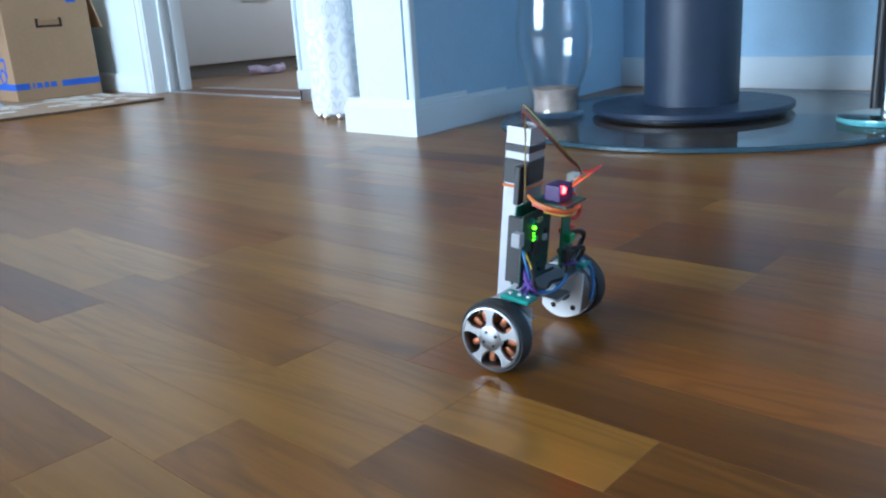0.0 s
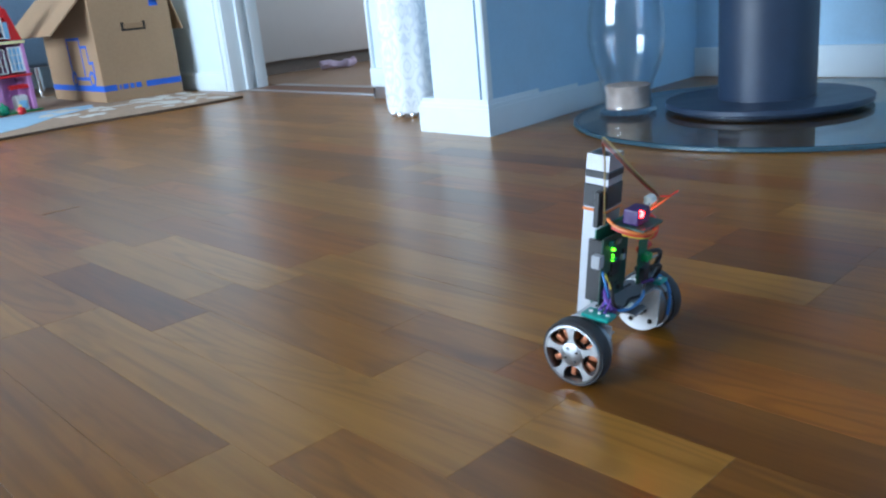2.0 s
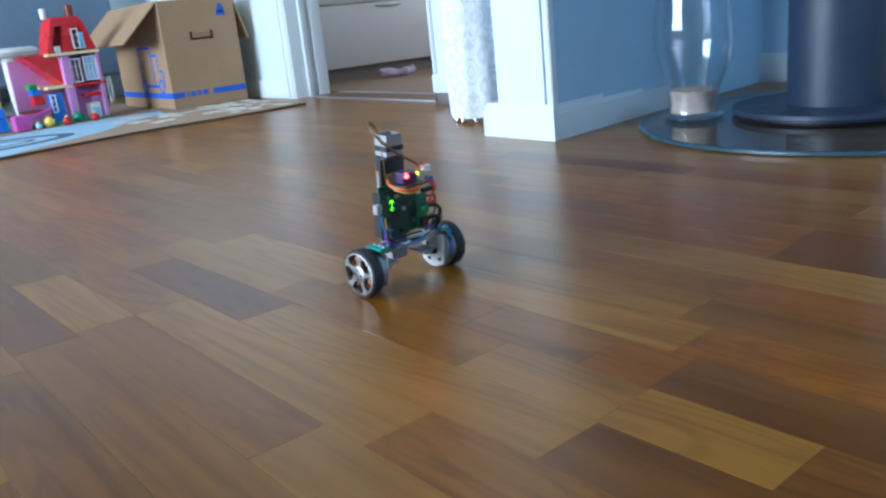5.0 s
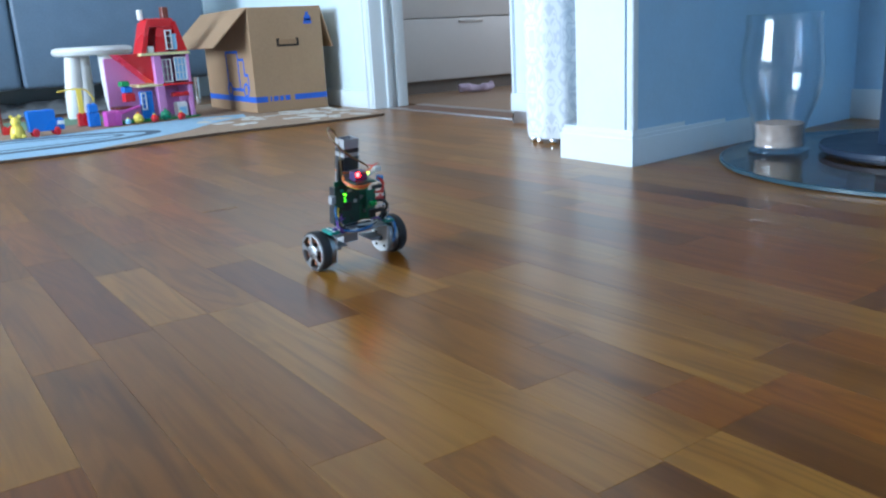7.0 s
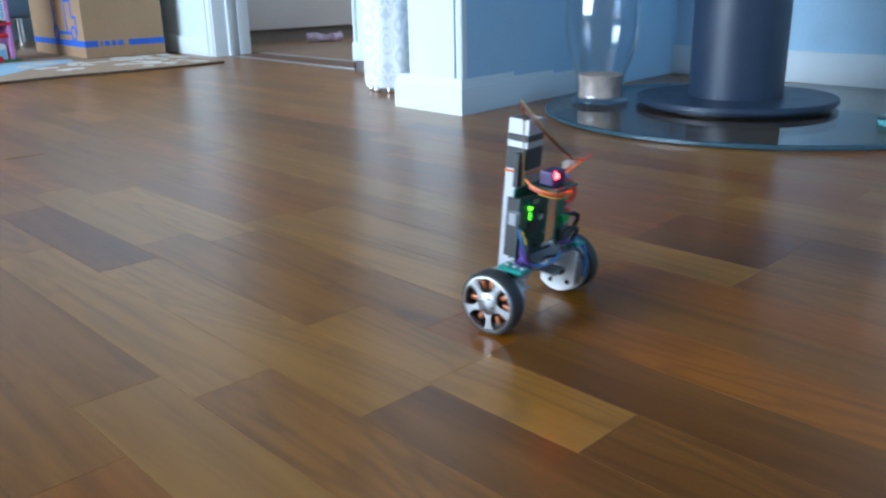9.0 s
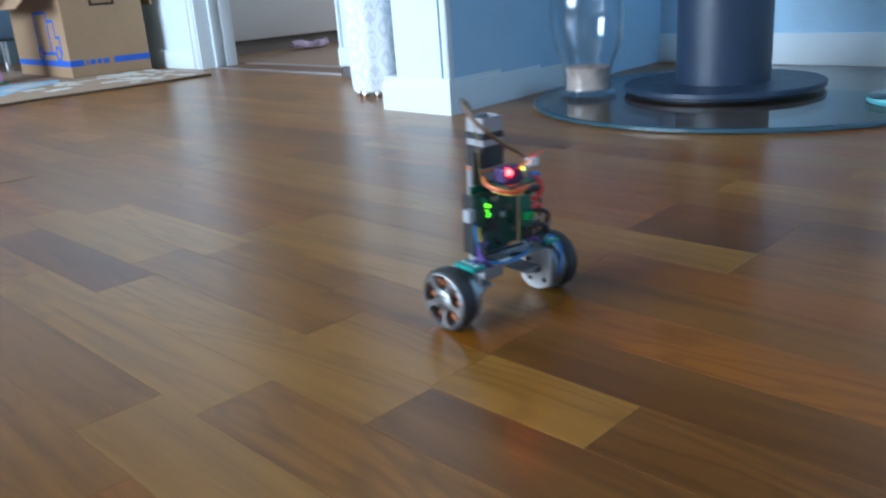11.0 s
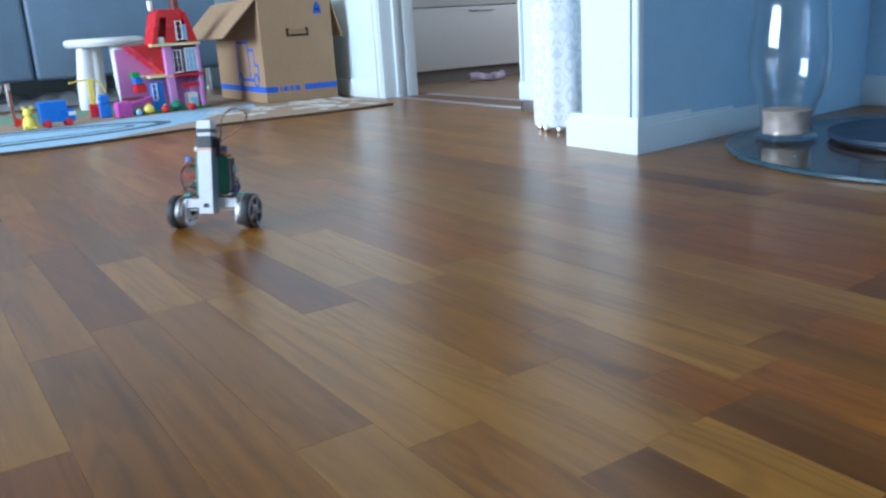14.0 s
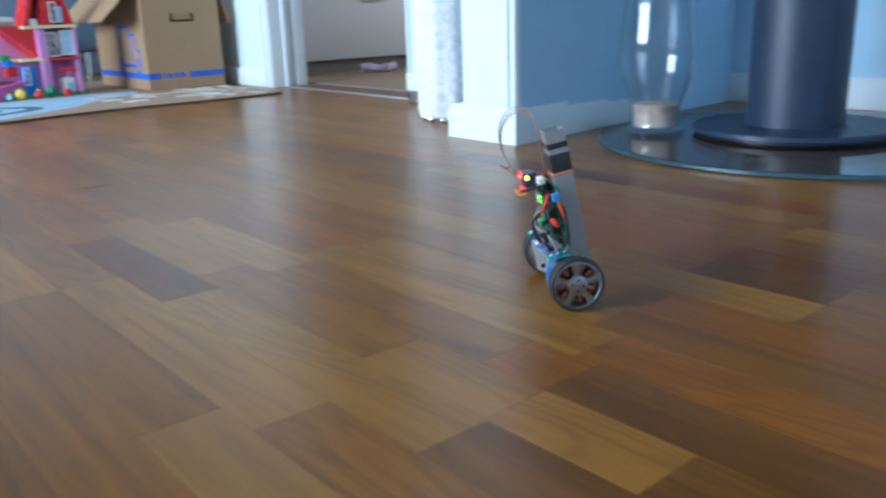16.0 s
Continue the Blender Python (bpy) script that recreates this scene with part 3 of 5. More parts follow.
def blob(cx, cy, rx, ry, seed, wob=0.12, turn=0.0, n=40):
    rnd = random.Random(seed)
    ph = [rnd.uniform(0, 6.28) for _ in range(3)]
    out = []
    for i in range(n):
        a = 2 * math.pi * i / n
        k = 1 + wob * (math.sin(2 * a + ph[0]) + 0.6 * math.sin(3 * a + ph[1]) + 0.4 * math.sin(5 * a + ph[2])) / 2
        x, y = rx * k * math.cos(a), ry * k * math.sin(a)
        out.append((cx + x * math.cos(turn) - y * math.sin(turn), cy + x * math.sin(turn) + y * math.cos(turn)))
    return out


part("water_print", sheet([(rug_edge(-1.55) - 0.012, -1.55), (rug_edge(0) - 0.012, 0.0), (rug_edge(0.45) - 0.012, 0.45), (-2.66, 0.66), (-2.80, 0.85), (-3.0, 1.0), (-3.15, 1.2), (-3.3, 1.24), (-3.35, 1.02), (-3.3, 0.8), (-3.2, 0.5), (-3.15, 0.0), (-3.1, -0.6), (-3.1, -1.55)], 0.007, 0.0078), RUG_BLUE, rug, "pale blue printed water")
part("meadow_print", sheet(blob(-3.85, 0.35, 0.25, 0.55, 3), 0.007, 0.0079), RUG_GREEN, rug, "green printed meadow")


def ring_print(cx, cy, rx, ry, w, z):
    bm = bmesh.new()
    n = 72
    vs = [[bm.verts.new((cx + (rx + d) * math.cos(2 * math.pi * i / n), cy + (ry + d) * math.sin(2 * math.pi * i / n), zz)) for i in range(n)]
          for d, zz in ((0, z - 0.001), (w, z - 0.001), (w, z), (0, z))]
    for a, b in ((0, 1), (1, 2), (2, 3), (3, 0)):
        for i in range(n):
            bm.faces.new((vs[a][i], vs[a][(i + 1) % n], vs[b][(i + 1) % n], vs[b][i]))
    return bm


part("road_print", ring_print(-2.90, 0.02, 0.20, 0.70, 0.055, 0.0088), RUG_ROAD, rug, "slate printed road")
part("road_print", ring_print(-2.90, 0.02, 0.125, 0.60, 0.022, 0.0086), RUG_ROAD, rug, "slate printed road")
rnd = random.Random(5)
for i in range(46):
    cy = 0.98 + 0.62 * rnd.random()
    cx = -2.72 - 0.48 * rnd.random() - 0.10 * (cy < 1.2)
    part("cloud_print", sheet(blob(cx, cy, 0.016 + 0.022 * rnd.random(), 0.016 + 0.034 * rnd.random(), i, 0.45, rnd.random() * 3, 20), 0.007, 0.0076 + 0.00002 * i), RUG_WHITE, rug, "cream printed patches")

# moving box
BXF, BY0, BY1, BD, BH = -3.255, 1.292, 1.638, 0.68, 0.456
carton = thing("moving_box", (BXF, BY0, 0.008), 0, "open brown cardboard moving box with blue print", "box")
W, T = BY1 - BY0, 0.006
part("front_panel", box(-T, 0, 0, W, 0, BH, 0.001), CARD, carton)
part("back_panel", box(-BD, -BD + T, 0, W, 0, BH, 0.001), CARD, carton)
part("side_panel", box(-BD + T, -T, 0, T, 0, BH, 0.001), CARD, carton)
part("side_panel", box(-BD + T, -T, W - T, W, 0, BH, 0.001), CARD, carton)
part("bottom_panel", box(-BD + T, -T, T, W - T, 0, 0.006), CARD_IN, carton)


def flap(y, angle, length, parent):
    bm = box(-BD + 0.01, -0.005, 0, length, -0.003, 0.003, 0.001)
    bmesh.ops.transform(bm, matrix=Matrix.Translation((0, y, BH)) @ Matrix.Rotation(radians(angle), 4, "X"), verts=bm.verts)
    part("top_flap", bm, CARD, parent)


flap(0.002, 180 + 44, 0.235, carton)
flap(W - 0.002, -74, 0.19, carton)
bm = box(-0.003, 0.003, 0.01, W - 0.01, -0.16, 0, 0.001)
bmesh.ops.transform(bm, matrix=Matrix.Translation((-0.008, 0, BH)) @ Matrix.Rotation(radians(12), 4, "Y"), verts=bm.verts)
part("top_flap", bm, CARD_IN, carton)
# the panel is uncut; a dark plate paints the slot's shade
part("handle_hole", box(-0.002, 0.0012, 0.122, 0.228, 0.284, 0.320, 0.001), HOLE_SHADE, carton, "dark plate for the shaded handle slot")
part("handle_flap", box(0.0, 0.0035, 0.133, 0.217, 0.293, 0.314, 0.001), CARD_IN, carton)
part("handle_rim", box(0.0, 0.0030, 0.136, 0.214, 0.314, 0.3205, 0.001), CARD, carton)
part("blue_stripe", box(0, 0.0008, 0.0, 0.055, 0.045, 0.070), PRINT, carton)
part("blue_stripe", box(0, 0.0008, 0.185, W, 0.045, 0.070), PRINT, carton)
part("blue_stripe", box(-BD, -0.001, -0.0008, 0, 0.045, 0.070), PRINT, carton)
y = 0.066
for wbar in (0.008, 0.022, 0.018, 0.024):
    part("print_bar", box(0, 0.0008, y, y + wbar, 0.047, 0.068), PRINT, carton, "plain printed bar")
    y += wbar + 0.008
# weight mark on the front, lorry drawing on the side
bm = box(0, 0.0008, 0.262, 0.296, 0.392, 0.399)
prism([(0.258, 0.378), (0.300, 0.378), (0.292, 0.416), (0.266, 0.416)], 0, 0.0008, bm, Matrix(((0, 0, 1, 0), (1, 0, 0, 0), (0, 1, 0, 0), (0, 0, 0, 1))))
box(0, 0.0008, 0.272, 0.286, 0.416, 0.430, bm=bm)
part("weight_mark", bm, PRINT, carton, "small blue printed weight sign")
bm = bmesh.new()
for a, b, c, d in ((-0.36, -0.348, 0.10, 0.275), (-0.348, -0.19, 0.263, 0.275), (-0.20, -0.188, 0.10, 0.263), (-0.188, -0.115, 0.228, 0.240), (-0.125, -0.113, 0.170, 0.228), (-0.125, -0.070, 0.160, 0.172), (-0.082, -0.070, 0.095, 0.160), (-0.32, -0.15, 0.092, 0.106)):
    box(a, b, -0.0008, 0, c, d, bm=bm)
for cx in (-0.340, -0.115):
    lathe([(0.022, -0.0004), (0.034, -0.0004), (0.034, 0.0004), (0.022, 0.0004)], 24, (cx, -0.0006, 0.098), "y", bm, True)
part("lorry_mark", bm, PRINT, carton, "blue printed lorry drawing")

# stool
stool = thing("childrens_stool", (-4.04, 0.775, 0.008), -25, "round white plastic children's stool with four thick legs", "stool")
part("seat", lathe([(0, 0.290), (0.16, 0.290), (0.178, 0.295), (0.186, 0.311), (0.180, 0.326), (0.16, 0.332), (0, 0.332)], 64), WHITEP, stool, "", True)
for i in range(4):
    a = radians(45 + 90 * i)
    bm = lathe([(0, 0), (0.030, 0), (0.036, 0.012), (0.041, 0.09), (0.040, 0.18), (0.036, 0.290), (0, 0.290)], 28)
    for v in bm.verts:
        k = 0.138 - 0.028 * v.co.z / 0.275
        v.co.x, v.co.y = v.co.x + k * math.cos(a), v.co.y + k * math.sin(a)
    part("leg", bm, WHITEP, stool, "", True)

# sofa
sofa = thing("sofa", (-4.48, 0.0, 0), 0, "blue-grey leather sofa on chrome legs", "sofa")
for y0, y1 in ((-1.95, -0.66), (-0.655, 0.487), (0.492, 1.48)):
    part("back_panel", box(-0.14, 0.0, y0, y1, 0.145, 0.82, 0.025, segs=4), SOFA, sofa, "", True)
    part("seat_cushion", box(-0.74, -0.142, y0, y1, 0.145, 0.46, 0.04, segs=3), SOFA, sofa, "", True)
for y in (-1.85, -0.8, 0.28, 0.35, 1.40):
    part("leg", cyl((-0.06, y, 0.073), "z", 0.016, 0.146, 20), CHROME, sofa, "chrome leg", True)
    part("leg", cyl((-0.62, y, 0.073), "z", 0.016, 0.146, 20), CHROME, sofa, "chrome leg", True)

bm = bmesh.new()
bmesh.ops.create_grid(bm, x_segments=24, y_segments=60, size=1.0)
for v in bm.verts:
    x, y = v.co.x * 0.22, v.co.y * 0.62
    edge = max(0.0, 1 - abs(v.co.x) ** 4) * max(0.0, 1 - abs(v.co.y) ** 6)
    v.co = Vector((x, y, 0.004 + edge * (0.055 + 0.035 * noise.noise(Vector((x * 9, y * 9, 0))) + 0.012 * noise.noise(Vector((x * 40, y * 40, 3))))))
fleece = part("fleece_blanket", bm, plain("grey_fleece", (0.20, 0.21, 0.22), 0.95, scale=160, vary=0.3, bumps=0.9), None, "", True)
fleece.location = (-4.72, 0.55, 0.0)
tagged(fleece, "crumpled grey fleece blanket under the sofa", "blanket")

# ---- building-block toys ----
def studs(bm, x0, x1, y0, y1, z, step=0.016, r=0.0048, h=0.0045):
    nx, ny = max(1, round((x1 - x0) / step)), max(1, round((y1 - y0) / step))
    for i in range(nx):
        for j in range(ny):
            cyl((x0 + (i + 0.5) * (x1 - x0) / nx, y0 + (j + 0.5) * (y1 - y0) / ny, z + h / 2), "z", r, h, 10, bm=bm)
    return bm


def block(name, x0, x1, y0, y1, z0, z1, colour, parent, stud=True, label=""):
    bm = box(x0, x1, y0, y1, z0, z1, 0.0012, segs=1)
    if stud:
        studs(bm, x0, x1, y0, y1, z1)
    return part(name, bm, TOY[colour], parent, label)


def lattice(name, x, y0, y1, z0, z1, parent, panes=(2, 3)):
    """A white toy window frame with its bars."""
    t = 0.005
    bm = box(x - 0.006, x, y0, y0 + t, z0, z1)
    box(x - 0.006, x, y1 - t, y1, z0, z1, bm=bm)
    box(x - 0.006, x, y0 + t, y1 - t, z0, z0 + t, bm=bm)
    box(x - 0.006, x, y0 + t, y1 - t, z1 - t, z1, bm=bm)
    for i in range(1, panes[0]):
        yy = y0 + (y1 - y0) * i / panes[0]
        box(x - 0.005, x - 0.001, yy - 0.0015, yy + 0.0015, z0 + t, z1 - t, bm=bm)
    for i in range(1, panes[1]):
        zz = z0 + (z1 - z0) * i / panes[1]
        box(x - 0.005, x - 0.001, y0 + t, y1 - t, zz - 0.0015, zz + 0.0015, bm=bm)
    return part(name, bm, TOY["white"], parent, "white lattice window")


house = thing("toy_house", (-3.43, 0.983, 0.009), 8, "pink and red building-block toy house with open rooms", "toy house")
part("base_plate", studs(box(-0.20, 0.03, -0.30, 0.11, 0, 0.006, 0.001, segs=1), -0.06, 0.03, -0.30, -0.09, 0.006), TOY["green"], house, "green studded base plate")
house.scale = (0.9, 0.863, 0.955)
# tower, ground floor
block("pillar", -0.035, 0.0, -0.085, -0.048, 0.006, 0.150, "pink", house, False)
block("pillar", -0.035, 0.0, 0.080, 0.100, 0.006, 0.150, "pink", house, False)
part("rear_wall", box(-0.17, -0.155, -0.085, 0.100, 0.006, 0.150, 0.001, segs=1), TOY["pink"], house)
part("side_wall", box(-0.155, -0.035, 0.088, 0.100, 0.006, 0.150, 0.001, segs=1), TOY["pink"], house)
block("arch", -0.03, -0.004, -0.010, 0.080, 0.098, 0.112, "red", house)
block("oven", -0.06, -0.012, 0.012, 0.066, 0.006, 0.068, "white", house)
part("oven_door", box(-0.012, -0.009, 0.020, 0.058, 0.012, 0.048, 0.001, segs=1), TOY["lightblue"], house)
part("floor_slab", box(-0.17, 0.006, -0.05, 0.106, 0.150, 0.160, 0.001, segs=1), TOY["red"], house)
part("floor_slab", box(-0.17, -0.01, -0.175, -0.05, 0.150, 0.163, 0.001, segs=1), TOY["cream"], house)
# first floor
block("pillar", -0.035, 0.0, -0.085, -0.048, 0.160, 0.288, "pink", house, False)
block("pillar", -0.035, 0.0, 0.086, 0.100, 0.160, 0.288, "pink", house, False)
part("rear_wall", box(-0.17, -0.155, -0.085, 0.100, 0.160, 0.288, 0.001, segs=1), TOY["pink"], house)
part("side_wall", box(-0.155, -0.035, 0.088, 0.100, 0.160, 0.288, 0.001, segs=1), TOY["pink"], house)
lattice("window", -0.004, -0.044, 0.004, 0.166, 0.270, house)
lattice("window", -0.004, 0.020, 0.084, 0.170, 0.276, house, (3, 3))
part("window_pane", box(-0.012, -0.010, 0.024, 0.080, 0.174, 0.272), TOY["lightblue"], house)
part("floor_slab", box(-0.17, 0.008, -0.150, 0.106, 0.288, 0.300, 0.001, segs=1), TOY["cream"], house, "pale yellow slab")
# wing
part("rear_wall", box(-0.17, -0.155, -0.28, -0.085, 0.006, 0.285, 0.001, segs=1), TOY["pink"], house)
side = Matrix(((0, 0, 1, 0), (1, 0, 0, 0), (0, 1, 0, 0), (0, 0, 0, 1)))
part("slanted_roof", prism([(-0.25, 0.300), (-0.085, 0.300), (-0.085, 0.165)], -0.154, -0.03, None, side), TOY["red"], house, "red slanted roof piece")
d = part("door", box(-0.03, -0.014, -0.175, -0.110, 0.006, 0.132, 0.002, segs=1), TOY["blue"], house, "blue toy door")
lattice("door_window", -0.010, -0.172, -0.145, 0.05, 0.128, house, (1, 3))
block("wall_block", -0.10, -0.05, -0.235, -0.185, 0.09, 0.125, "red", house)
block("wall_block", -0.10, -0.05, -0.235, -0.195, 0.131, 0.155, "blue", house)
block("wall_block", -0.10, -0.05, -0.245, -0.205, 0.160, 0.178, "green", house)
bm = box(-0.03, 0.0, -0.33, -0.175, 0, 0.012, 0.001, segs=1)
bmesh.ops.transform(bm, matrix=Matrix.Translation((0, 0, 0.05)) @ Matrix.Rotation(radians(12), 4, "X") @ Matrix.Translation((0, 0.0, 0.05)), verts=bm.verts)
part("ramp", bm, TOY["magenta"], house, "magenta ramp")
block("bench", -0.10, -0.03, -0.30, -0.21, 0.06, 0.072, "brown", house, False)
# roof
for poly, x0, x1 in (
        ([(-0.140, 0.300), (-0.118, 0.300), (-0.082, 0.412), (-0.096, 0.436)], -0.11, -0.004),
        ([(-0.096, 0.436), (-0.082, 0.412), (0.036, 0.412), (0.052, 0.436)], -0.11, -0.004),
        ([(-0.066, 0.302), (-0.014, 0.302), (-0.014, 0.411), (-0.046, 0.411)], -0.020, -0.006),
        ([(0.046, 0.302), (0.100, 0.302), (0.054, 0.436), (0.037, 0.411)], -0.11, -0.004),
        ([(-0.014, 0.398), (0.036, 0.398), (0.036, 0.411), (-0.014, 0.411)], -0.020, -0.006),
        ([(-0.139, 0.302), (0.098, 0.302), (0.052, 0.435), (-0.095, 0.435)], -0.118, -0.111)):
    part("roof_panel", prism(poly, x0, x1, None, side), TOY["red"], house, "red gambrel roof panel")
block("ridge", -0.10, -0.01, -0.09, 0.045, 0.436, 0.446, "red", house)
lattice("dormer_window", 0.004, -0.012, 0.022, 0.312, 0.398, house, (1, 3))
part("dormer_side", box(-0.05, 0.0, 0.026, 0.046, 0.310, 0.380, 0.001, segs=1), TOY["lightblue"], house)
part("bed", box(-0.06, -0.01, -0.105, -0.072, 0.300, 0.330, 0.003, segs=2), TOY["white"], house, "", True)
part("lamp", cyl((-0.03, -0.115, 0.325), "z", 0.010, 0.05, 14), TOY["orange"], house, "", True)
part("chimney", cyl((-0.05, -0.105, 0.468), "z", 0.014, 0.045, 20, bevel=0.003), TOY["white"], house, "white round chimney", True)
part("chimney", box(-0.07, -0.03, 0.005, 0.035, 0.446, 0.50, 0.002, segs=1), TOY["brown"], house, "dark red chimney")
part("chair", box(-0.06, -0.025, -0.085, -0.058, 0.163, 0.205, 0.004), TOY["white"], house, "", True)

def toy(name, loc, rz, label, category="toy"):
    return thing(name, (loc[0], loc[1], 0.009), rz, label, category, "toys on the play rug")


lorry = toy("toy_lorry", (-3.19, 0.412), 6, "blue building-block toy lorry with red wheels on the rug")
lorry.scale = (0.74, 0.70, 0.88)
block("cargo_body", -0.03, 0.03, -0.085, 0.055, 0.022, 0.108, "blue", lorry)
block("cab", -0.03, 0.03, 0.055, 0.095, 0.022, 0.070, "blue", lorry)
part("headlight_block", box(0.031, 0.040, 0.060, 0.095, 0.045, 0.062, 0.001, segs=1), TOY["white"], lorry)
for yy in (-0.055, 0.055):
    for xx in (-0.033, 0.033):
        part("wheel", cyl((xx, yy, 0.018), "x", 0.018, 0.014, 24, bevel=0.003), TOY["red"], lorry, "", True)
bear = toy("toy_animal", (-3.19, 0.315), 0, "small yellow toy animal sitting on the rug")
part("torso", lathe([(0, 0), (0.020, 0.002), (0.026, 0.020), (0.020, 0.042), (0.010, 0.05), (0, 0.05)], 20), TOY["yellow"], bear, "", True)
part("head", lathe([(0, 0.045), (0.014, 0.048), (0.019, 0.062), (0.013, 0.078), (0, 0.082)], 20), TOY["yellow"], bear, "", True)
for s in (-1, 1):
    part("ear", cyl((0, s * 0.014, 0.082), "x", 0.007, 0.006, 14), TOY["yellow"], bear, "", True)
    part("paw", lathe([(0, 0), (0.009, 0.003), (0.010, 0.012), (0, 0.018)], 14, (0.016, s * 0.018, 0)), TOY["yellow"], bear, "", True)
cart = toy("toy_trolley", (-3.26, 0.29), 0, "small toy trolley with a dark tall frame")
block("frame", -0.012, 0.012, -0.02, 0.02, 0.012, 0.04, "red", cart)
part("mast", box(-0.004, 0.004, -0.024, -0.014, 0.012, 0.15, 0.001), TOY["brown"], cart)
crane = toy("toy_crane", (-3.50, 0.60), 0, "yellow toy crane with a thin arm")
part("mast", box(-0.010, 0.010, -0.010, 0.010, 0, 0.155, 0.001), TOY["yellow"], crane)
part("arm", tube([(0, -0.085, 0.148), (0, -0.04, 0.155), (0, 0.0, 0.155), (0, 0.03, 0.147), (0, 0.05, 0.12), (0, 0.055, 0.10)], 0.004, 6), TOY["yellow"], crane)
block("base", -0.02, 0.02, -0.02, 0.02, 0, 0.05, "red", crane)
tower = toy("toy_block_tower", (-3.42, 0.63), 0, "small blue building-block tower on the rug")
block("block", -0.025, 0.025, -0.022, 0.022, 0, 0.055, "blue", tower)
block("block", -0.025, 0.025, -0.018, 0.018, 0.060, 0.090, "blue", tower)
cube = toy("toy_block", (-3.34, 0.69), 10, "magenta toy building block")
block("block", -0.024, 0.024, -0.030, 0.030, 0, 0.058, "magenta", cube)
for (xx, yy), col, lab in zip(((-3.32, 0.79), (-3.31, 0.855), (-3.34, 0.91), (-3.30, 0.965), (-3.31, 0.745)), ("yellow", "red", "deepgreen", "red", "lightblue"),
                              ("yellow toy flower", "red toy flower", "green toy bush", "small red toy ball", "pale blue toy piece")):
    f = toy("toy_flower", (xx, yy), 0, lab + " beside the toy house")
    r = {"yellow": 0.022, "red": 0.017, "deepgreen": 0.024, "lightblue": 0.013}[col]
    bm = bmesh.new()
    bmesh.ops.create_icosphere(bm, subdivisions=2, radius=r)
    for v in bm.verts:
        v.co *= 1 + 0.18 * noise.noise(v.co * 90)
        v.co.z = (v.co.z + r) * 1.0
    part("body", bm, TOY[col], f, "", True)
    part("knob", cyl((0.0, 0, 2 * r), "z", 0.005, 0.01, 12), TOY["green" if col == "deepgreen" else "yellow" if col != "yellow" else "orange"], f, "", True)

# ---- two-wheeled balancing robot; its origin is the middle of the axle, +y is its front ----
WR, TRACK = 0.0277, 0.1301
robot = thing("balancing_robot", (-0.066, 0.578, WR), -83.8, "two-wheeled self-balancing robot with an aluminium mast and bare electronics", "robot")


def wheel(side):
    """Outrunner motor used as a wheel: tyre, face with five flared spokes, hub with bolts. side +1 or -1: where its face looks along x."""
    bm = lathe([(0.0222, 0.0010), (0.0222, 0.0064), (0.0229, 0.0074), (0.0245, 0.0071), (0.0251, 0.0056), (0.0251, -0.0120), (0.0240, -0.0120), (0.0240, 0.0010)], 56, (0, 0, 0), "x", None, True)
    lathe([(0, 0.0040), (0, 0.0074), (0.0086, 0.0074), (0.0100, 0.0066), (0.0100, 0.0040)], 32, (0, 0, 0), "x", bm)
    if side < 0:
        bmesh.ops.scale(bm, vec=(-1, 1, 1), verts=bm.verts)
    w = part("wheel", bm, STEEL, robot, "silver spoked motor wheel with a black tyre", True)
    w.location = (side * TRACK / 2, 0, 0)
    sp = bmesh.new()
    half = [(0.0044, 0.0088), (0.0028, 0.0116), (0.0023, 0.0150), (0.0030, 0.0188), (0.0052, 0.0218), (0.0070, 0.0226)]
    pts = half + [(-y, z) for y, z in half[::-1]]
    lo = [sp.verts.new((side * 0.0044, y, z)) for y, z in pts]
    hi = [sp.verts.new((side * 0.0069, y, z)) for y, z in pts]
    sp.faces.new(lo)
    sp.faces.new(hi)
    for k in range(len(pts)):
        n = (k + 1) % len(pts)
        sp.faces.new((lo[k], lo[n], hi[n], hi[k]))
    spoke = part("spoke", sp, STEEL, w)
    for i in range(1, 5):
        ob = new("spoke", spoke.data)
        ob.parent, ob.rotation_euler = w, (2 * math.pi * i / 5, 0, 0)
    part("tyre", lathe([(0.0250, -0.0080), (0.0250, 0.0050), (0.0266, 0.0054), (0.0277, 0.0038), (0.0277, -0.0065), (0.0266, -0.0083)], 56, (0, 0, 0), "x", None, True), RUBBER, w, "black rubber tyre", True)
    for i in range(4):
        a = math.pi / 2 * i + 0.5
        part("bolt", cyl((side * 0.0077, 0.0058 * math.cos(a), 0.0058 * math.sin(a)), "x", 0.0011, 0.0012, 10), BLACK, w)
    return w


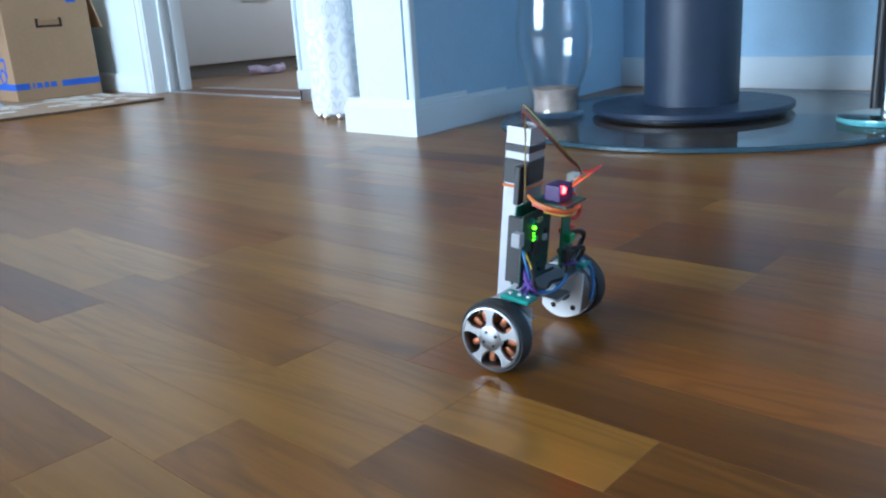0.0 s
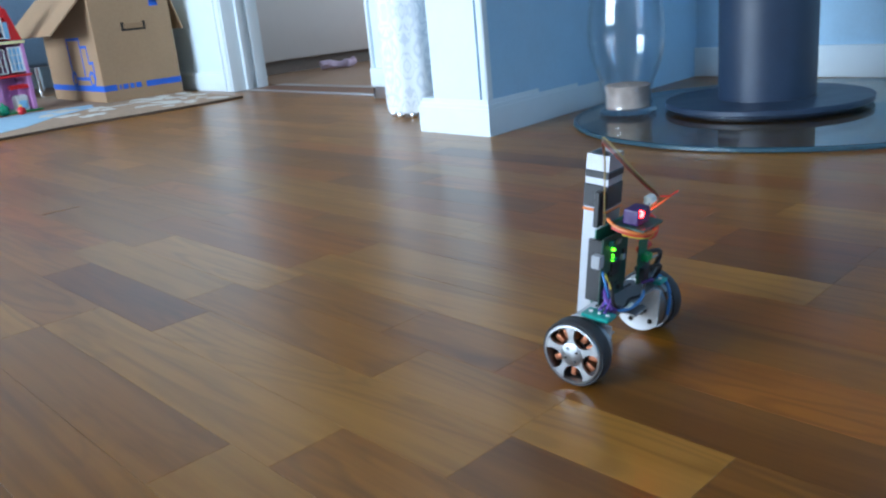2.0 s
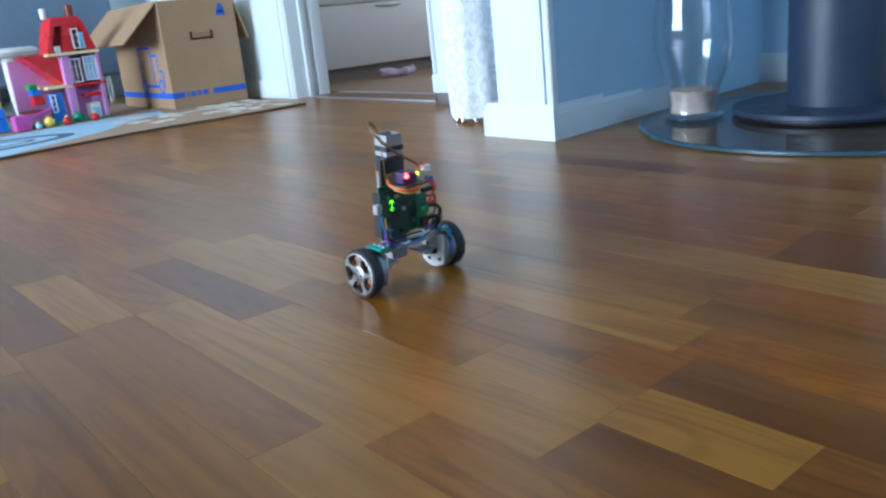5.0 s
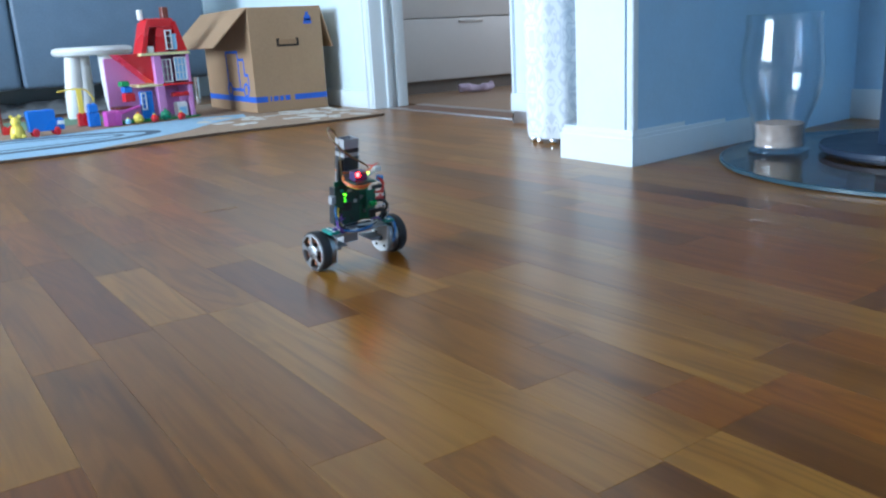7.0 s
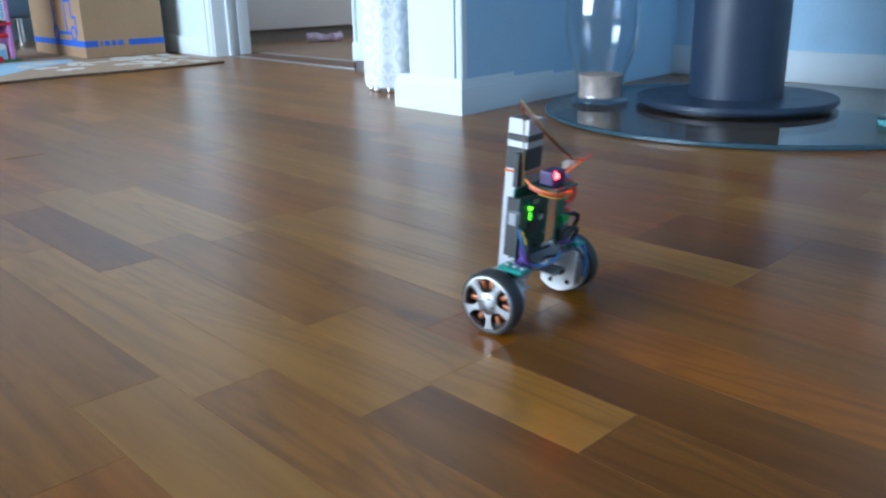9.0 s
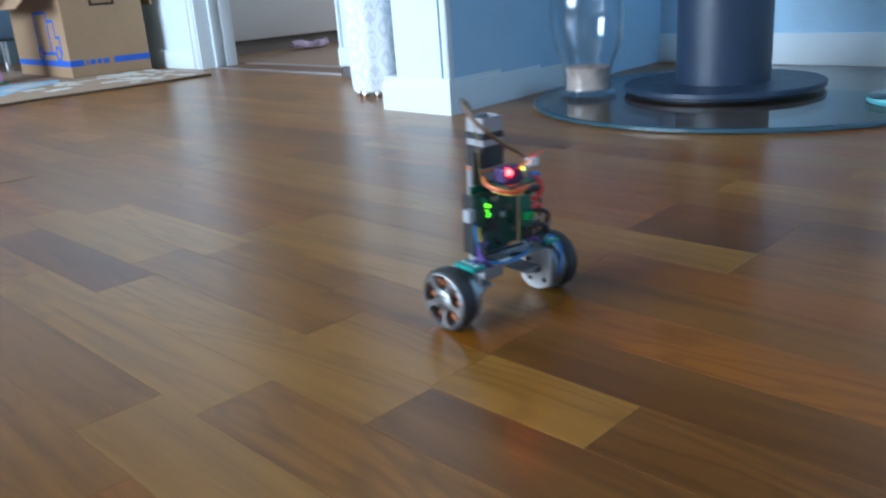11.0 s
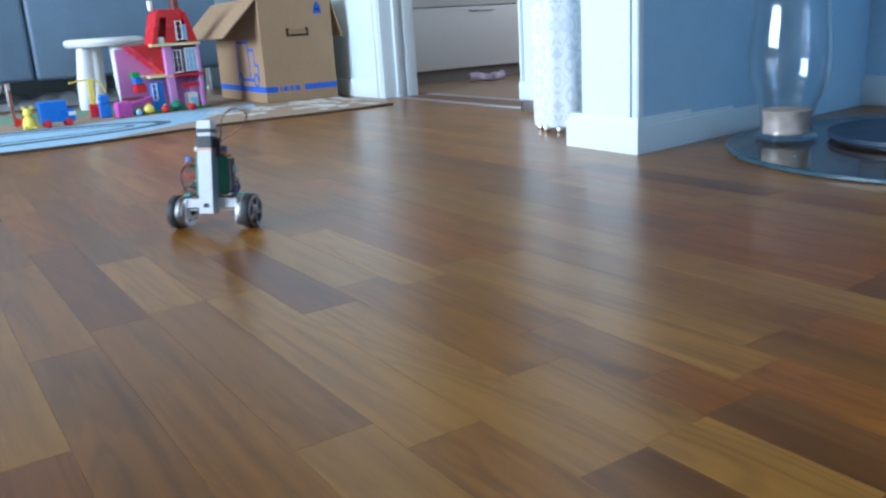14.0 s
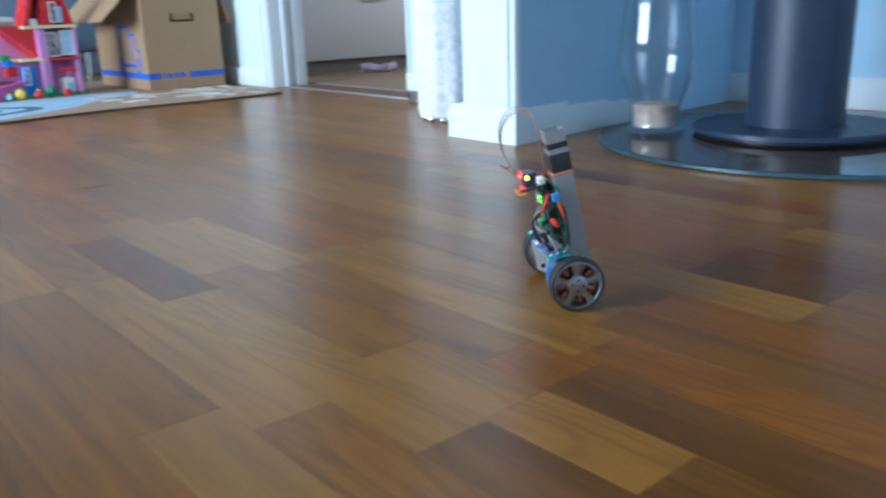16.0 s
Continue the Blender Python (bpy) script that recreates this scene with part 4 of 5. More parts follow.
wheel_r, wheel_l = wheel(1), wheel(-1)
for s in (1, -1):
    cx = s * TRACK / 2
    c = bmesh.new()
    bmesh.ops.create_cube(c, size=1.0)
    for v in c.verts:
        v.co = Vector((v.co.x * 0.011, v.co.y * 0.0052, v.co.z * 0.0088 + 0.0160))
    bmesh.ops.bevel(c, geom=c.edges[:], offset=0.0016, segments=2, affect="EDGES", profile=0.5)
    coil = part("coil", c, COPPER, robot, "copper motor winding", True)
    coil.location = (cx - s * 0.003, 0, 0)
    for i in range(1, 12):
        ob = new("coil", coil.data)
        ob.parent, ob.location, ob.rotation_euler = robot, coil.location, (2 * math.pi * i / 12, 0, 0)
        tagged(ob, "copper motor winding")
    part("stator", cyl((cx - s * 0.004, 0, 0), "x", 0.0112, 0.010, 28), BLACK, robot, "", True)
    part("motor_back", lathe([(0, 0.0125), (0.0228, 0.0125), (0.0236, 0.0135), (0.0230, 0.0175), (0.018, 0.0195), (0, 0.0195)], 40, (cx, 0, 0), "x") if s < 0
         else lathe([(0, -0.0125), (0.0228, -0.0125), (0.0236, -0.0135), (0.0230, -0.0175), (0.018, -0.0195), (0, -0.0195)], 40, (cx, 0, 0), "x"), STEEL, robot, "", True)
    xi = s * 0.0445
    arc = [(0.0232 * math.cos(radians(b)), 0.0232 * math.sin(radians(b))) for b in range(-38, -138, -9)]
    plate = part("bracket_plate", prism([(0.0185, 0.0195), (0.0185, -0.0143)] + arc[1:] + [(-0.017, -0.0150), (-0.017, 0.0195)], xi - 0.0011, xi + 0.0011, None, side), BRACKET, robot, "white-silver motor bracket")
    # dark discs paint the shade of the bracket's holes
    for y, z, r in ((0.004, -0.002, 0.0042), (-0.008, 0.004, 0.0026), (0.012, -0.012, 0.0024), (-0.006, -0.014, 0.0024)):
        part("bracket_hole", cyl((xi - s * 0.0012, y, z), "x", r, 0.0006, 16), HOLE_SHADE, plate)
    part("shaft", cyl((xi - s * 0.009, 0.004, -0.002), "x", 0.0022, 0.016, 14), STEEL, robot, "", True)
    part("shaft_nut", cyl((xi - s * 0.004, 0.004, -0.002), "x", 0.0040, 0.004, 6), BLACK, robot)
    part("foot_tab", box(s * 0.030 - 0.010, s * 0.030 + 0.012, -0.016, 0.010, 0.0015, 0.0035, 0.0005, segs=1), ALU, robot)
    tb = part("terminal_board", box(s * 0.0470 - 0.0075, s * 0.0470 + 0.0075, -0.004, 0.020, 0.0255, 0.0290, 0.0008, segs=1), TEAL, robot, "teal motor terminal board")
    for k in range(3):
        part("solder_pad", cyl((s * 0.0470, 0.001 + 0.0075 * k, 0.0293), "z", 0.0016, 0.0012, 10), WHITEP, tb)

beam = box(-0.0455, 0.0455, -0.0145, 0.0135, 0.0195, 0.0215, 0.0005, segs=1)
box(-0.0455, 0.0455, -0.0145, -0.0128, 0.0065, 0.0195, 0.0004, beam, 1)
part("axle_beam", beam, ALU, robot, "aluminium channel between the motors")
MY0, MY1, ML = -0.0302, -0.0100, 0.1455
mast = box(-0.0120, -0.0106, MY0, MY1, -0.003, ML)
box(0.0106, 0.0120, MY0, MY1, -0.003, ML, bm=mast)
box(-0.0106, 0.0106, MY0, MY0 + 0.0014, -0.003, ML, bm=mast)
box(-0.0106, 0.0106, MY1 - 0.0014, MY1, -0.003, ML, bm=mast)
mast_ob = part("mast", mast, ALU, robot, "square aluminium tube mast, open at the top")
for z0, z1 in ((0.1020, 0.1210), (0.1265, 0.1325)):
    part("tape_band", box(-0.0128, 0.0128, MY0 - 0.0008, MY1 + 0.0008, z0, z1, 0.0007, segs=1), TAPE, mast_ob, "black tape band")
part("rubber_band", box(-0.0131, 0.0131, MY0 - 0.0011, MY1 + 0.0012, 0.0985, 0.1008, 0.0006, segs=1), ORANGE, mast_ob, "brown rubber band")
part("bolt", cyl((0, MY0 - 0.0012, 0.0105), "y", 0.0034, 0.0034, 6), BLACK, mast_ob)

# main board and its parts
board = part("main_board", box(-0.0285, 0.0295, -0.0095, -0.0078, 0.0270, 0.0900, 0.0004, segs=1), PCB, robot, "green main circuit board")
rnd = random.Random(11)
for i in range(16):
    x, z = rnd.uniform(-0.025, 0.022), rnd.uniform(0.030, 0.086)
    w, h, d = rnd.uniform(0.002, 0.007), rnd.uniform(0.002, 0.006), rnd.uniform(0.001, 0.003)
    part("chip", box(x, x + w, -0.0078, -0.0078 + d, z, z + h, 0.0002, segs=1), rnd.choice((BLACK, BLACK, GREYW, STEEL)), board)
for i in range(10):
    x, z = rnd.uniform(-0.026, 0.026), rnd.uniform(0.030, 0.086)
    part("solder_joint", cyl((x, -0.0098, z), "y", 0.0011, 0.0014, 8), STEEL, board)
mcu = part("controller_board", box(-0.012, 0.0300, 0.0040, 0.0056, 0.0300, 0.0860, 0.0004, segs=1), PCB_DARK, robot, "dark green controller board")
mcu.location = (0.006, -0.0035, 0.0)
part("pin_header", box(-0.0115, -0.0085, -0.0078, 0.0045, 0.032, 0.084, 0.0003, segs=1), BLACK, mcu)
part("pin_header", box(0.0265, 0.0295, -0.0078, 0.0045, 0.032, 0.084, 0.0003, segs=1), BLACK, mcu)
part("processor", box(0.003, 0.015, 0.0056, 0.0072, 0.050, 0.062, 0.0003, segs=1), BLACK, mcu)
part("usb_socket", box(0.0285, 0.0360, -0.001, 0.0065, 0.0625, 0.0735, 0.0006, segs=1), GREYW, mcu, "grey metal usb socket")
for i in range(14):
    x, z = rnd.uniform(-0.008, 0.024), rnd.uniform(0.033, 0.082)
    w, h = rnd.uniform(0.0015, 0.006), rnd.uniform(0.0015, 0.005)
    part("chip", box(x, x + w, 0.0056, 0.0056 + rnd.uniform(0.0008, 0.003), z, z + h, 0.0002, segs=1), rnd.choice((BLACK, GREYW, STEEL, TEAL)), mcu)
part("green_led", cyl((0.0140, 0.0066, 0.0735), "y", 0.0014, 0.0022, 12), LED_GREEN, mcu, "lit green led", True)
for k in range(3):
    part("status_led", cyl((0.0140 - 0.0008 * (k == 1), 0.0064, 0.0690 - 0.0026 * k), "y", 0.0006, 0.0012, 8), LED_GREEN, mcu, "lit green led", True)
driver = part("driver_board", box(-0.0275, -0.0125, 0.0090, 0.0104, 0.0335, 0.0760, 0.0004, segs=1), PCB, robot, "green motor driver board")
part("connector", box(-0.0255, -0.0155, 0.0104, 0.0165, 0.0540, 0.0605, 0.0006, segs=1), TOY["green"], driver)
part("heat_sink", box(-0.0250, -0.0150, 0.0104, 0.0150, 0.0370, 0.0480, 0.0004, segs=1), BLACK, driver)
part("side_block", box(0.0126, 0.0206, -0.0168, -0.0120, 0.088, 0.118, 0.0006, segs=1), BLACK, robot)

# sensor at the top
sensor = part("sensor_module", box(-0.0060, 0.0150, 0.0060, 0.0200, 0.0945, 0.1070, 0.0015), PURPLE_DARK, robot, "purple sensor module with lit lamps")
part("sensor_board", box(-0.0150, 0.0190, 0.0010, 0.0270, 0.0920, 0.0942, 0.0004, segs=1), PCB_DARK, sensor)
part("red_led", lathe([(0, 0), (0.0030, 0), (0.0031, 0.0025), (0.0022, 0.0046), (0, 0.0052)], 16, (0.0110, 0.0165, 0.1040), "y"), LED_RED, sensor, "lit red led", True)
part("yellow_led", lathe([(0, 0), (0.0012, 0.0004), (0.0020, 0.002), (0.0019, 0.0042), (0, 0.0042)], 14, (-0.0100, 0.0165, 0.1035), "x"), LED_YELLOW, sensor, "lit yellow-green led", True)
part("white_plug", box(-0.0360, -0.0250, 0.004, 0.0110, 0.1000, 0.1070, 0.0008, segs=1), WHITEP, robot, "white plug")
part("grey_plug", box(-0.0480, -0.0400, -0.006, 0.0020, 0.0820, 0.0900, 0.0008, segs=1), BLUEW, robot, "blue plug")

# battery leads at the side
for z, m in ((0.0760, BLACK), (0.0585, REDP), (0.0410, BLACK)):
    lead = part("lead_sleeve", cyl((-0.0370, 0.003, z), "x", 0.0030, 0.0190, 14, bevel=0.0006), m, robot, "", True)
WIRES = [
    (REDP, 0.0013, [(-0.046, -0.006, 0.0585), (-0.051, -0.006, 0.061), (-0.052, -0.004, 0.070), (-0.047, -0.003, 0.082)]),
    (BLACK, 0.0013, [(-0.046, -0.006, 0.0760), (-0.053, -0.006, 0.070), (-0.056, -0.005, 0.055), (-0.052, -0.004, 0.040), (-0.044, 0.0, 0.031), (-0.030, 0.004, 0.027)]),
    (BLACK, 0.0012, [(-0.046, -0.006, 0.0410), (-0.053, -0.003, 0.039), (-0.055, 0.0, 0.033), (-0.050, 0.004, 0.028), (-0.036, 0.006, 0.026)]),
    (GREYW, 0.0010, [(-0.030, 0.010, 0.050), (-0.043, 0.014, 0.052), (-0.050, 0.012, 0.042), (-0.049, 0.008, 0.030)]),
    (BLUEW, 0.0014, [(-0.047, 0.012, 0.0295), (-0.053, 0.020, 0.024), (-0.052, 0.0245, 0.010), (-0.050, 0.0245, -0.004)]),
    (BLUEW, 0.0012, [(-0.049, 0.006, 0.0295), (-0.055, 0.012, 0.0285), (-0.056, 0.020, 0.020), (-0.054, 0.023, 0.006)]),
    (PURPLE, 0.0014, [(0.020, 0.002, 0.040), (0.031, 0.006, 0.036), (0.034, 0.004, 0.028), (0.042, 0.006, 0.0295)]),
    (PURPLE, 0.0014, [(0.022, 0.0, 0.034), (0.033, 0.010, 0.032), (0.032, 0.012, 0.024), (0.020, 0.012, 0.0235)]),
    (PURPLE, 0.0013, [(0.024, 0.002, 0.046), (0.034, 0.012, 0.041), (0.037, 0.010, 0.030), (0.045, 0.012, 0.0295)]),
    (PURPLE, 0.0013, [(-0.018, 0.012, 0.034), (-0.026, 0.018, 0.036), (-0.034, 0.014, 0.030), (-0.042, 0.010, 0.0295)]),
    (BLACK, 0.0013, [(0.030, 0.006, 0.026), (0.015, 0.014, 0.0245), (0.0, 0.011, 0.0250), (-0.015, 0.014, 0.0245), (-0.032, 0.008, 0.0255)]),
    (BLACK, 0.0013, [(0.028, -0.004, 0.025), (0.010, -0.006, 0.0240), (-0.010, -0.005, 0.0245), (-0.030, -0.003, 0.0245)]),
    (GREYW, 0.0012, [(0.030, 0.010, 0.0245), (0.020, 0.016, 0.0240), (0.006, 0.015, 0.0240)]),
    (BLUEW, 0.0010, [(0.031, 0.0, 0.060), (0.038, 0.006, 0.054), (0.037, 0.010, 0.042), (0.030, 0.008, 0.034)]),
    (YELLOWW, 0.0009, [(0.030, 0.002, 0.056), (0.036, 0.010, 0.050), (0.034, 0.012, 0.040), (0.028, 0.008, 0.031)]),
    (ORANGE, 0.0016, [(-0.012, 0.020, 0.0925), (-0.002, 0.0275, 0.0905), (0.010, 0.0275, 0.0900), (0.020, 0.018, 0.0910), (0.021, 0.004, 0.0930), (0.016, -0.006, 0.096)]),
    (REDP, 0.0012, [(-0.012, 0.018, 0.0905), (0.0, 0.0262, 0.0880), (0.012, 0.0255, 0.0875), (0.020, 0.014, 0.0890), (0.020, 0.0, 0.0915)]),
    (YELLOWW, 0.0010, [(-0.010, 0.020, 0.0890), (0.002, 0.0265, 0.0862), (0.014, 0.0235, 0.0860), (0.021, 0.010, 0.0880)]),
    # loop over the top of the mast, three strands
    (BROWNW, 0.0006, [(0.0160, -0.0085, 0.0900), (0.0190, -0.0090, 0.1200), (0.0215, -0.0095, 0.1460), (0.0320, -0.0070, 0.1615), (0.0465, 0.0025, 0.1660), (0.0530, 0.0150, 0.1610), (0.0465, 0.0255, 0.1485), (0.0290, 0.0305, 0.1335), (0.0090, 0.0300, 0.1220), (-0.0025, 0.0260, 0.1130), (-0.0040, 0.0195, 0.1060)]),
    (LOOP_WIRE, 0.0006, [(0.0163, -0.0083, 0.0906), (0.0194, -0.0087, 0.1207), (0.0221, -0.0091, 0.1471), (0.0332, -0.0062, 0.1637), (0.0481, 0.0035, 0.1688), (0.0546, 0.0160, 0.1638), (0.0477, 0.0263, 0.1507), (0.0299, 0.0311, 0.1352), (0.0097, 0.0304, 0.1233), (-0.0020, 0.0263, 0.1138), (-0.0037, 0.0197, 0.1066)]),
    (LOOP_RED, 0.0006, [(0.0158, -0.0087, 0.0896), (0.0187, -0.0092, 0.1194), (0.0210, -0.0098, 0.1451), (0.0310, -0.0076, 0.1597), (0.0453, 0.0017, 0.1638), (0.0518, 0.0142, 0.1588), (0.0455, 0.0249, 0.1467), (0.0283, 0.0300, 0.1322), (0.0084, 0.0296, 0.1210), (-0.0029, 0.0258, 0.1123), (-0.0042, 0.0193, 0.1056)]),
    (REDP, 0.0007, [(0.0000, 0.0290, 0.1180), (-0.0030, 0.0345, 0.1185), (-0.0050, 0.0375, 0.1205), (-0.0070, 0.0400, 0.1230)]),
    (ORANGE, 0.0007, [(-0.0050, 0.0375, 0.1205), (-0.0020, 0.0300, 0.1130), (0.0030, 0.0230, 0.1060)]),
    # power leads bundled beside the boards
    (REDP, 0.0017, [(-0.022, 0.006, 0.074), (-0.031, 0.012, 0.071), (-0.039, 0.012, 0.076), (-0.041, 0.008, 0.084), (-0.036, 0.004, 0.089)]),
    (BLACK, 0.0020, [(-0.024, 0.008, 0.058), (-0.036, 0.016, 0.059), (-0.044, 0.015, 0.052), (-0.043, 0.011, 0.040), (-0.034, 0.010, 0.032)]),
    (BLACK, 0.0018, [(-0.022, 0.012, 0.046), (-0.034, 0.019, 0.047), (-0.041, 0.017, 0.040), (-0.037, 0.013, 0.030)]),
    (BLACK, 0.0016, [(0.030, 0.008, 0.050), (0.037, 0.013, 0.044), (0.035, 0.015, 0.034), (0.022, 0.016, 0.027)]),
    (BLUEW, 0.0016, [(0.033, 0.006, 0.033), (0.028, 0.016, 0.027), (0.012, 0.019, 0.0245), (-0.006, 0.018, 0.0245), (-0.020, 0.014, 0.026)]),
    (GREYW, 0.0012, [(-0.0300, 0.0075, 0.1030), (-0.0240, 0.0100, 0.1010), (-0.0160, 0.0090, 0.0960)]),
    (WHITEP, 0.0021, [(0.026, 0.016, 0.0255), (0.016, 0.018, 0.0250), (0.008, 0.017, 0.0255)]),
    (PURPLE, 0.0018, [(0.028, 0.002, 0.044), (0.036, 0.008, 0.037), (0.033, 0.014, 0.029), (0.024, 0.013, 0.026)]),
]
for m, r, pts in WIRES:
    part("wire", tube(pts, r, 6, n=6), m, robot, m.name.replace("_", " "), True)

# ---- parquet strips, laid at a slight angle to the walls ----
PA, V0, PW = 2.5, 0.219, 0.0675
LAID = {  # strip: where its joints lie and the tone of the piece that follows each
    -5: [(-1.2, "M"), (-0.62, "D"), (-0.20, "M"), (0.2, "O")],
    -4: [(-1.3, "D"), (-0.80, "M"), (-0.40, "R"), (0.0, "M")],
    -3: [(-1.25, "M"), (-0.74, "L"), (-0.307, "R"), (0.10, "M")],
    -2: [(-1.35, "D"), (-0.95, "M"), (-0.533, "D"), (-0.08, "D"), (0.3, "M")],
    -1: [(-1.40, "O"), (-1.02, "R"), (-0.587, "M"), (-0.10, "O"), (0.25, "M")],
    0: [(-1.5, "M"), (-1.20, "D"), (-0.876, "L"), (-0.60, "M"), (-0.192, "L"), (0.22, "M")],
    1: [(-1.45, "O"), (-1.05, "M"), (-0.60, "L"), (-0.14, "M"), (0.28, "D")],
    2: [(-1.30, "M"), (-0.80, "R"), (-0.470, "L"), (-0.030, "D"), (0.35, "M")],
    3: [(-1.35, "O"), (-0.89, "L"), (-0.53, "M"), (-0.19, "L"), (-0.033, "L"), (0.105, "D"), (0.42, "O")],
    4: [(-1.2, "M"), (-0.82, "L"), (-0.48, "M"), (-0.26, "M"), (-0.11, "O"), (-0.035, "D"), (0.40, "M")],
    5: [(-1.4, "M"), (-0.94, "O"), (-0.52, "L"), (-0.06, "O"), (0.34, "M")],
    6: [(-1.3, "M"), (-0.86, "O"), (-0.50, "L"), (-0.10, "M"), (0.36, "O")],
    7: [(-1.25, "O"), (-0.70, "M"), (-0.09, "O"), (0.30, "D")],
    8: [(-1.5, "M"), (-0.98, "L"), (-0.43, "L"), (0.034, "M"), (0.5, "M")],
    9: [(-1.2, "L"), (-0.66, "O"), (-0.125, "D"), (0.033, "M"), (0.46, "D")],
    10: [(-1.35, "O"), (-0.90, "D"), (-0.41, "O"), (-0.13, "R"), (0.03, "D"), (0.4, "M")],
    11: [(-1.1, "M"), (-0.72, "O"), (-0.19, "M"), (0.25, "O")],
    12: [(-1.4, "D"), (-0.85, "L"), (-0.46, "M"), (-0.12, "L"), (0.35, "M")],
}


def strip_mesh(length):
    h, c, g = 0.0100, 0.0002, 0.00008
    x0, x1, y0, y1 = g, length - g, g, PW - g
    vs = [(x, y, -h) for x, y in ((x0, y0), (x1, y0), (x1, y1), (x0, y1))]
    vs += [(x, y, -c) for x, y in ((x0, y0), (x1, y0), (x1, y1), (x0, y1))]
    vs += [(x, y, 0) for x, y in ((x0 + c, y0 + c), (x1 - c, y0 + c), (x1 - c, y1 - c), (x0 + c, y1 - c))]
    faces = [(8, 9, 10, 11)]
    for b in (0, 4):
        faces += [(b + i, b + (i + 1) % 4, b + 4 + (i + 1) % 4, b + 4 + i) for i in range(4)]
    return vs, faces


STRIPS = {}


def strip(u, v, length, tone):
    key = (round(length, 4), tone)
    if key not in STRIPS:
        me = bpy.data.meshes.new("plank")
        me.from_pydata(*[strip_mesh(length)[0], [], strip_mesh(length)[1]])
        me.materials.append(WOODS[tone])
        STRIPS[key] = me
    ob = new("plank", STRIPS[key])
    ob.parent = floor
    a = radians(PA)
    ob.matrix_basis = pose(u * math.cos(a) - v * math.sin(a), u * math.sin(a) + v * math.cos(a), 0, 0, 0, PA)


rnd = random.Random(21)
rest_v, rest_f = [], []


def rest(u, v, length):
    vs, fs = strip_mesh(length)
    b = len(rest_v)
    a = radians(PA)
    for x, y, z in vs:
        p, q = u + x, v + y
        rest_v.append((p * math.cos(a) - q * math.sin(a), p * math.sin(a) + q * math.cos(a), z))
    rest_f.extend(tuple(b + i for i in f) for f in fs)


for k in range(-62, 34):
    v = V0 + PW * k
    near = LAID.get(k)
    u = -5.15 - rnd.random() * 0.4
    stop = near[0][0] if near else 2.7
    while u < stop - 0.02:
        n = min(round(rnd.uniform(0.22, 0.52), 2), stop - u)
        if not near and -6 <= k <= 24 and -1.5 < u < 0.4:
            strip(u, v, n, rnd.choice("LLMLOMDLO"))
        elif u > -5.2:
            y_mid = (u + n / 2) * math.sin(radians(PA)) + v
            # the strips end at the walls and the threshold
            x_mid = u + n / 2
            if y_mid < NWY + 0.06 - 0.02 or (x_mid > -1.3 and y_mid < YN):
                rest(u, v, n)
        u += n
    if near:
        for (u0, tone), nxt in zip(near, near[1:] + [(near[-1][0] + 0.45, "M")]):
            strip(u0, v, nxt[0] - u0, tone)
        u = near[-1][0] + 0.45
        while u < 2.7:
            n = round(rnd.uniform(0.22, 0.52), 2)
            rest(u, v, n)
            u += n
me = bpy.data.meshes.new("far_planks")
me.from_pydata(rest_v, [], rest_f)
me.materials.append(WOOD_REST)
far = new("far_planks", me)
far.parent = floor
tagged(far, "warm brown parquet strips", kind="stuff")

